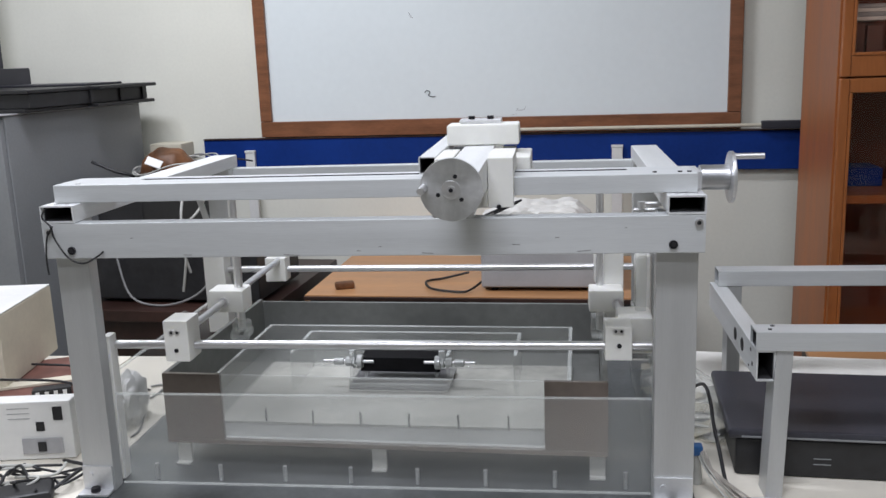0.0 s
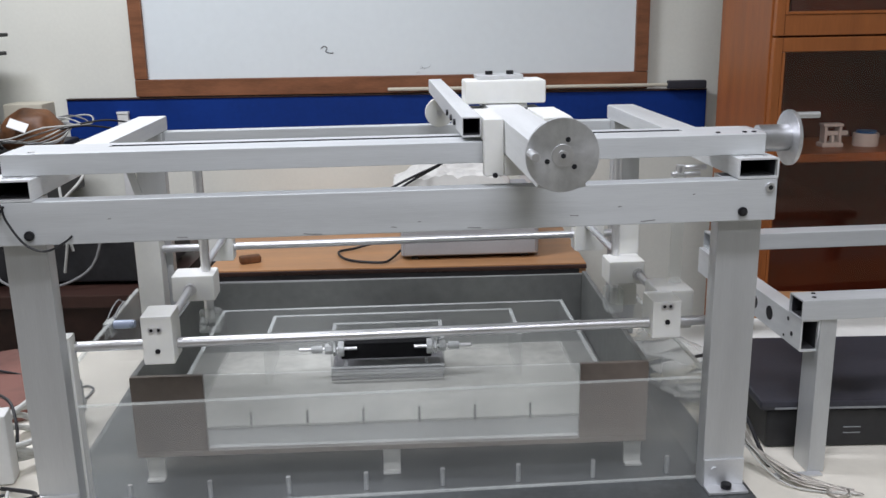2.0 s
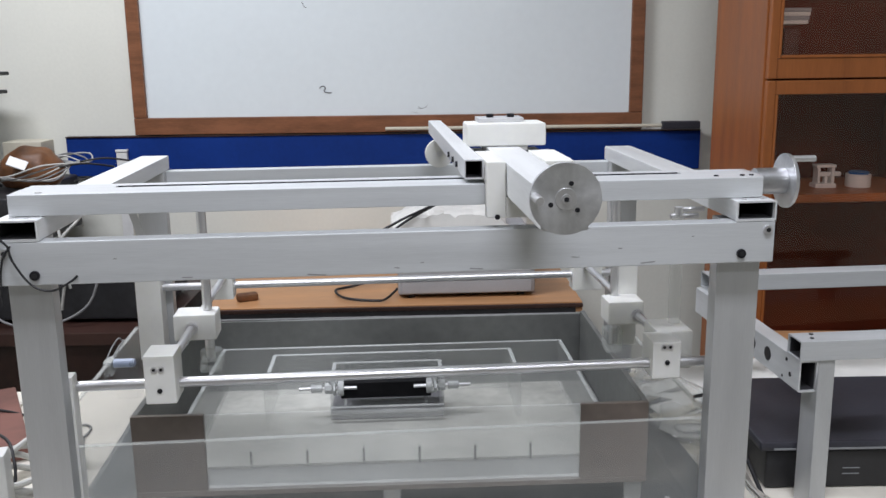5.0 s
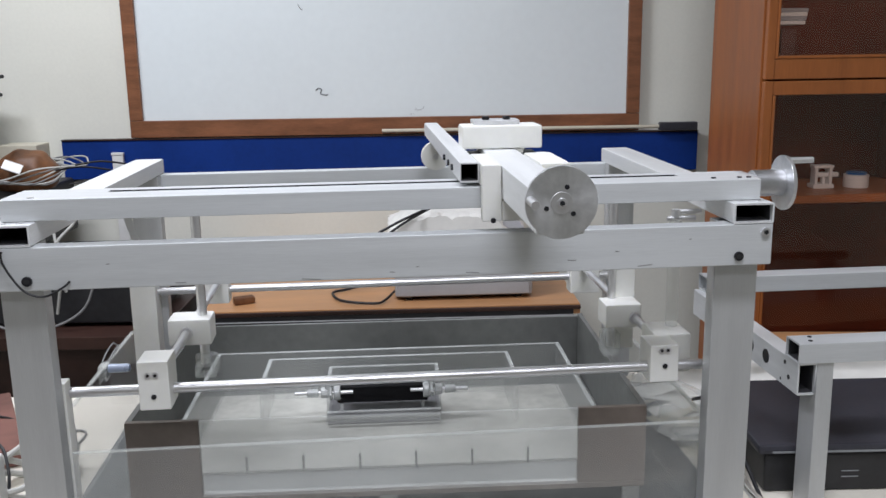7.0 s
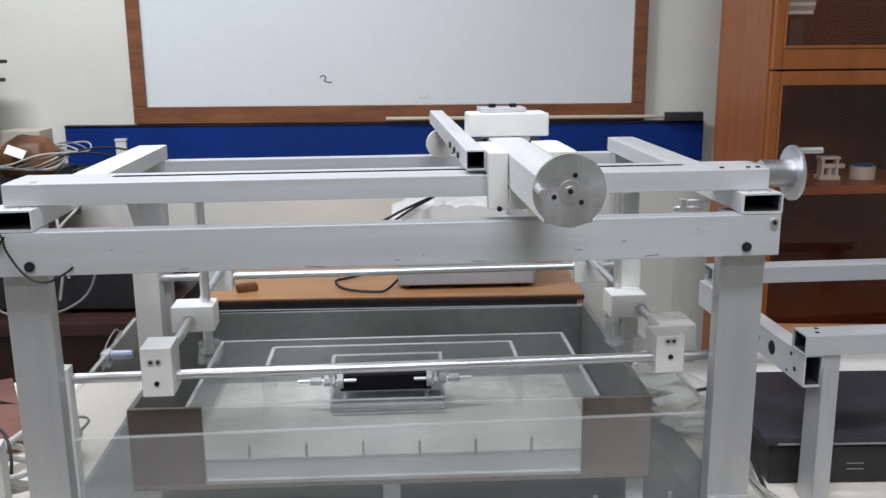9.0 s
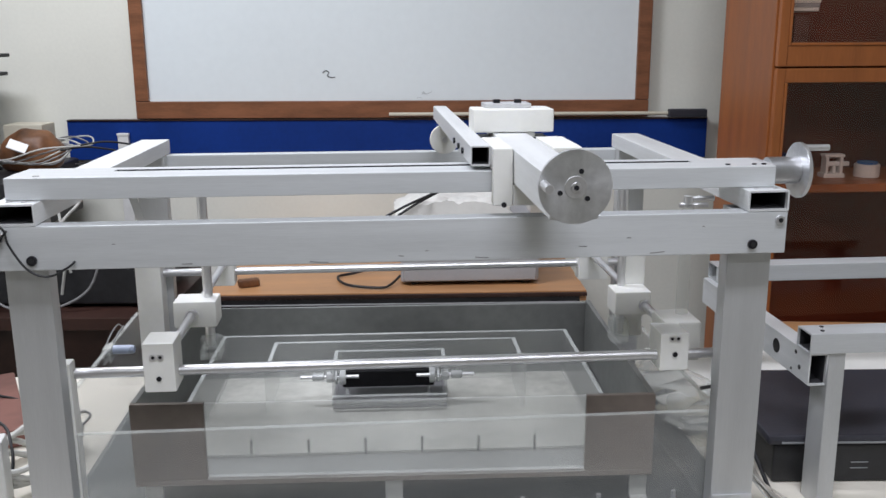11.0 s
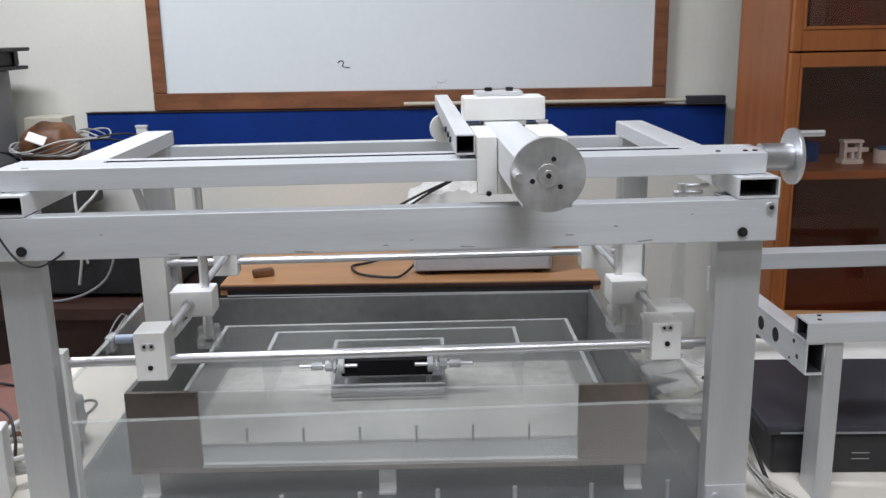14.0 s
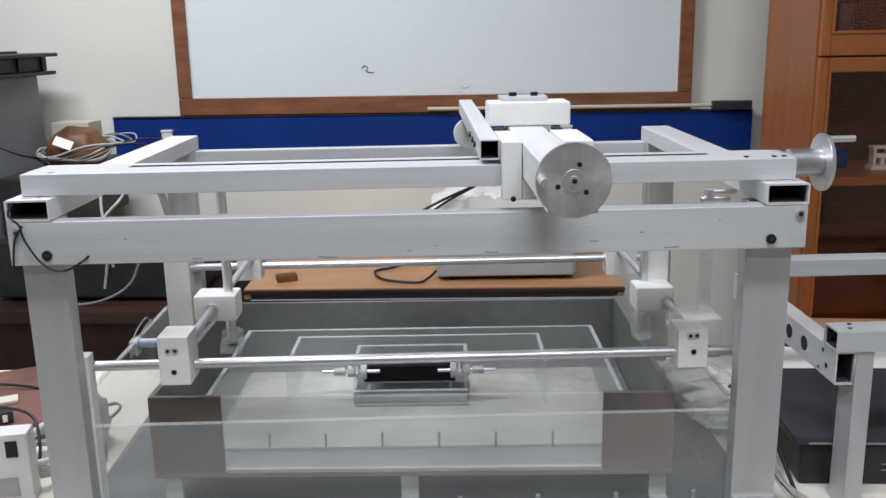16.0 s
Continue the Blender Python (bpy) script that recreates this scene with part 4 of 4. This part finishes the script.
# ---- second frame with the black case ----
def second_frame():
    f = thing("tube_stand", pose(0.8, 1.4, 0.74), "small aluminium tube stand beside the rig", "stand")
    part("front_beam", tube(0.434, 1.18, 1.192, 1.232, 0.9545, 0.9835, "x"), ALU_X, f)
    # dark inner tube added as shade inside the beam
    part("beam_shade", tube(0.437, 1.17, 1.1945, 1.2295, 0.957, 0.981, "x", 0.0008, 0.0008), TUBE_SHADE, f)
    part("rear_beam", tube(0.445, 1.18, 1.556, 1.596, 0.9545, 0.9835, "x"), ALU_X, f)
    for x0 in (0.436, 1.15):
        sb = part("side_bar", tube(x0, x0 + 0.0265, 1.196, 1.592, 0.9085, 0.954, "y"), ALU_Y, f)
        # the same painted shade inside the side bar
        part("bar_shade", tube(x0 + 0.0026, x0 + 0.0239, 1.2, 1.58, 0.9111, 0.9514, "y", 0.0006, 0.0006), TUBE_SHADE, sb)
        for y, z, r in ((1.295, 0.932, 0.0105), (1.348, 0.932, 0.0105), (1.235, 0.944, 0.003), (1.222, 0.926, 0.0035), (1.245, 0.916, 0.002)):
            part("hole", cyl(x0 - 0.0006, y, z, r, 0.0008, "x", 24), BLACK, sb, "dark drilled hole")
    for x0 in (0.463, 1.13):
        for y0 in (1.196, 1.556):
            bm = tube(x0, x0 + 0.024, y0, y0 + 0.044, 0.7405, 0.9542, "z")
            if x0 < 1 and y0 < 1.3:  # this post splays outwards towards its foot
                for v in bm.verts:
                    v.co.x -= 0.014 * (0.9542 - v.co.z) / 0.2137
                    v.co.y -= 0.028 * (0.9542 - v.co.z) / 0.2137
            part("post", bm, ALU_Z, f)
        part("foot_plate", box(x0 - 0.062, x0 + 0.002, 1.155, 1.167, 0.7405, 0.7430, 0.0008), ALU, f)
    for x, y in ((0.455, 1.205), (0.462, 1.222), (0.63, 1.21)):
        part("rivet", cyl(x, y, 0.9834, 0.003, 0.001, "z", 12), BOLT, f)


def black_case():
    c = thing("equipment_case", pose(0.408, 1.240, 0.7405, 0, 0, -4), "flat charcoal plastic equipment case with a wide lid", "case")
    part("base", box(0.012, 0.72, 0.004, 0.245, 0.0, 0.0595, 0.005), BLACK, c, "black plastic base", local=True)
    part("lid", box(0.0, 0.73, -0.002, 0.262, 0.060, 0.076, 0.006), CHARCOAL, c, "dark grey lid", local=True)
    part("lid_edge", box(0.02, 0.715, -0.0035, -0.0022, 0.064, 0.067, 0.0003), GREY, c, "thin grey line", local=True)
    for z in (0.022, 0.031):
        part("vent", box(0.125, 0.15, 0.0025, 0.0038, z, z + 0.0015, 0.0003), GREY, c, "thin grey mark", local=True)
    p = thing("paper_sheets", pose(0.66, 1.62, 0.7405, 0, 0, -6), "pale paper stack lying behind the charcoal case", "papers")
    part("sheet", box(-0.12, 0.30, -0.08, 0.14, 0, 0.012, 0.002), PAPER, p, local=True)
    part("sheet", box(-0.28, -0.122, -0.07, 0.13, 0.0, 0.018, 0.001), PAPER, p, local=True)


second_frame()
black_case()


# ---- polythene bag with papers, wires by the right post ----
def lumpy(n, sx, sy, sz, seed, amp=0.25):
    bm = bmesh.new()
    bmesh.ops.create_icosphere(bm, subdivisions=n, radius=1)
    for v in bm.verts:
        q = v.co * 1.8 + Vector((seed * 3.1, seed * 1.7, 0))
        d = 1 + amp * noise.noise(q) + 0.5 * amp * abs(noise.noise(q * 2.7))
        v.co = Vector((v.co.x * sx * d, v.co.y * sy * d, max(-0.5, v.co.z) * sz * d + 0.5 * sz))
    return bm


def right_clutter():
    b = thing("polythene_bag", pose(0.385, 1.52, 0.7415, 0, 0, 8), "clear polythene bag with folded white papers", "bag")
    part("film", lumpy(4, 0.072, 0.17, 0.034, 2, 0.15), BAG, b, "crumpled clear film", local=True)
    random.seed(8)
    for k in range(16):
        sh = box(-0.045, 0.045, -0.014, 0.014, 0, 0.0025, 0.0008)
        for v in sh.verts:
            v.co.z += 0.006 * math.sin(v.co.x * 45 + k)
        sh.transform(pose(random.uniform(-0.022, 0.012), -0.13 + 0.017 * k, 0.006 + 0.007 * (k % 4), random.uniform(-14, 14), random.uniform(-8, 8), random.uniform(-25, 25)))
        part("paper_strip", sh, PAPER if k % 3 else CREAM_P, b, "folded pale paper strip", local=True)
    random.seed(11)
    for k in range(14):
        x0, y0 = 0.360 + 0.012 * random.random(), 1.185 + 0.02 * random.random()
        dx = 0.025 * random.random()
        pts = [(x0, y0 + 0.02, 0.790 + 0.006 * random.random()), (x0 + 0.006, y0 - 0.005, 0.776 + 0.006 * random.random()), (x0 + 0.025 + 0.5 * dx, y0 - 0.04, 0.754 + 0.004 * (k % 3)), (x0 + 0.05 + dx, 1.125 + 0.012 * random.random(), 0.7435 + 0.003 * (k % 3)), (x0 + 0.10 + dx, 1.095 + 0.02 * random.random(), 0.7432)]
        wire("lead_wire", pts, 0.0010 + 0.0003 * (k % 2), COPPER if k % 3 else CABLE_W, None, "thin bare lead wire spilling onto the table", "wire", group="lead wires")
    for k in range(2):
        c = [(0.462 + 0.014 * math.cos(a * math.tau / 9), 1.108 + 0.012 * math.sin(a * math.tau / 9), 0.7428 + 0.002 * k) for a in range(9)]
        wire("wire_loop", c, 0.0013, COPPER, None, "small loop of bare wire on the table", "wire", closed=True, group="lead wires")
    q = thing("blue_connector", pose(0.3585, 1.215, 0.7405, 0, 0, 0), "blue plastic terminal connector beside the post", "connector")
    part("plug", box(-0.009, 0.009, -0.009, 0.009, 0.045, 0.061, 0.003), BLUE_P, q, "blue plug", local=True)
    part("bundle", cyl(0, 0, 0.0, 0.010, 0.0448, "z", 14, 0.006), CABLE_W, q, "white wire bundle", local=True)
    wire("power_cable", [(0.392, 1.46, 0.80), (0.398, 1.40, 0.826), (0.398, 1.34, 0.824), (0.396, 1.29, 0.802), (0.398, 1.245, 0.776), (0.399, 1.205, 0.754), (0.402, 1.185, 0.7436)], 0.003, CABLE_B, None, "black power cable running down to the table", "cable")


right_clutter()


# ---- electrical clutter beside the left post ----
def left_clutter():
    s = thing("socket_box", pose(-0.785, 1.235, 0.7405, 0, 0, 8), "white power socket box with black holes and grey switches", "socket box")
    part("housing", box(-0.20, 0.135, 0, 0.035, 0, 0.104, 0.004), WHITE_P, s, local=True)
    for x in (-0.16, -0.025, 0.083):
        pl = part("switch_plate", box(x - 0.034, x + 0.034, -0.003, -0.0003, 0.012, 0.040, 0.001), GREY_LIGHT, s, "grey switch plate", local=True)
        part("rocker", box(x - 0.007, x + 0.007, -0.006, -0.0033, 0.017, 0.034, 0.001), BLACK, pl, "black rocker", local=True)
    for x, z in ((0.082, 0.052), (-0.03, 0.056), (-0.14, 0.05)):
        part("socket_hole", box(x - 0.007, x + 0.007, -0.0012, -0.0002, z, z + 0.016, 0.0003), BLACK, s, "black socket hole", local=True)
    for x, z in ((0.113, 0.070), (0.0, 0.072), (-0.10, 0.07)):
        part("socket_hole", box(x - 0.008, x + 0.008, -0.0012, -0.0002, z, z + 0.024, 0.0003), BLACK, s, "black socket hole", local=True)
    for z in (0.074, 0.083, 0.092):
        part("printed_bar", box(0.030, 0.066, -0.0010, -0.0002, z, z + 0.0012, 0.0002), GREY_LIGHT, s, "thin grey printed line", local=True)
    m = thing("maroon_board", pose(-0.95, 1.50, 0.7405, 0, 0, 24), "maroon wooden board with a terminal strip", "board")
    part("board", box(-0.22, 0.215, -0.13, 0.15, 0, 0.03, 0.003), MAROON, m, local=True)
    part("strip", box(-0.20, 0.158, -0.03, 0.0, 0.0305, 0.036, 0.001), CREAM_P, m, "cream strip", local=True)
    tb = part("terminal_block", box(0.08, 0.15, -0.115, -0.09, 0.0305, 0.05, 0.002), BLACK, m, "black terminal block", local=True)
    for k in range(4):
        part("terminal", box(0.087 + 0.016 * k, 0.094 + 0.016 * k, -0.117, -0.1152, 0.034, 0.046, 0.0004), WHITE_P, tb, "pale terminal", local=True)
    c = thing("cream_box", pose(-0.951, 1.735, 0.7710, 0, 0, 7.7), "cream cardboard box with a white top on the maroon board", "box")
    part("body", box(-0.30, 0, -0.25, 0, 0, 0.148, 0.004), CREAM_P, c, local=True)
    part("lid", box(-0.299, -0.001, -0.249, -0.001, 0.1482, 0.1505, 0.001), WHITE_P, c, "white top", local=True)
    random.seed(21)
    for k in range(12):
        pts = []
        x, y = -0.86 + 0.022 * k, 1.19
        for i in range(6):
            pts.append((x + random.uniform(-0.05, 0.05), y - 0.018 * i + random.uniform(-0.02, 0.02), 0.747 + 0.03 * random.random() * (1 if i % 2 else 0.4)))
        wire("loose_wire", pts, 0.0022, CABLE_B if k % 3 else CABLE_W, None, "thin dark wire tangled in front of the sockets" if k % 3 else "white wire tangled in front of the sockets", "wire", group="tangled wires")
    a = thing("power_adapter", pose(-0.640, 1.105, 0.7405, 0, 0, 25), "black power adapter lying by the post", "adapter")
    part("body", box(-0.055, 0.03, -0.028, 0.028, 0, 0.024, 0.008), BLACK, a, local=True)
    wire("lead", [(-0.618, 1.118, 0.752), (-0.60, 1.17, 0.76), (-0.61, 1.21, 0.75), (-0.66, 1.23, 0.748)], 0.003, CABLE_B, a)
    for k in range(4):
        z = 0.752 + 0.012 * k
        pts = [(-0.678 + 0.045 * math.cos(t * math.tau / 8) + 0.004 * k, 1.36 + 0.07 * math.sin(t * math.tau / 8), z + 0.012 * math.sin(t * 2.2 + k)) for t in range(8)]
        wire("cable_loop", pts, 0.0048, CABLE_W, None, "white cable coiled behind the post", "cable", closed=True, group="white cable loops")
    wire("black_cable", [(-1.3, 1.62, 0.79), (-1.0, 1.60, 0.785), (-0.80, 1.60, 0.775), (-0.66, 1.56, 0.7435)], 0.0024, CABLE_B, None, "black cable along the side table", "cable")
    wire("black_cable", [(-1.1, 1.40, 0.83), (-0.88, 1.38, 0.832), (-0.715, 1.37, 0.83), (-0.67, 1.33, 0.80), (-0.662, 1.28, 0.744)], 0.0024, CABLE_B, None, "black cable over the socket box", "cable")
    solid("dark_block", box(-0.085, 0.085, -0.025, 0.025, 0, 0.026, 0.003), DARK_WOOD, "dark wooden block lying on the side table", "block", pose(-0.895, 1.375, 0.7405, 0, 0, 6))
    for pts in ([(-0.668, 1.582, 0.7428), (-0.652, 1.592, 0.7428), (-0.638, 1.578, 0.7428), (-0.637, 1.55, 0.7428), (-0.642, 1.519, 0.7428)],
                [(-0.627, 1.462, 0.7428), (-0.606, 1.41, 0.7428), (-0.593, 1.367, 0.7428), (-0.594, 1.337, 0.7428)]):
        wire("bent_wire", pts, 0.002, CABLE_G, None, "short grey wire lying on the table", "wire", group="bent wires")
    j = thing("white_pouch", pose(-0.630, 1.42, 0.7407), "crumpled white plastic pouch behind the guard sheet", "pouch")
    part("pouch", lumpy(4, 0.024, 0.042, 0.055, 5, 0.45), WHITE_P, j, local=True)
    # thin cable that hangs from the left beam end
    wire("beam_cable", [(-0.561, 1.105, 1.190), (-0.567, 1.106, 1.178), (-0.556, 1.106, 1.165), (-0.553, 1.106, 1.15), (-0.540, 1.105, 1.127), (-0.527, 1.105, 1.115), (-0.510, 1.106, 1.112), (-0.49, 1.107, 1.122), (-0.483, 1.109, 1.128)], 0.0013, CABLE_B, None, "thin black cable hanging from the beam end", "cable")
    wire("beam_cable", [(-0.553, 1.106, 1.165), (-0.563, 1.106, 1.15), (-0.568, 1.106, 1.12), (-0.568, 1.107, 1.095)], 0.0013, CABLE_B, None, "thin black cable hanging down the post", "cable")


left_clutter()
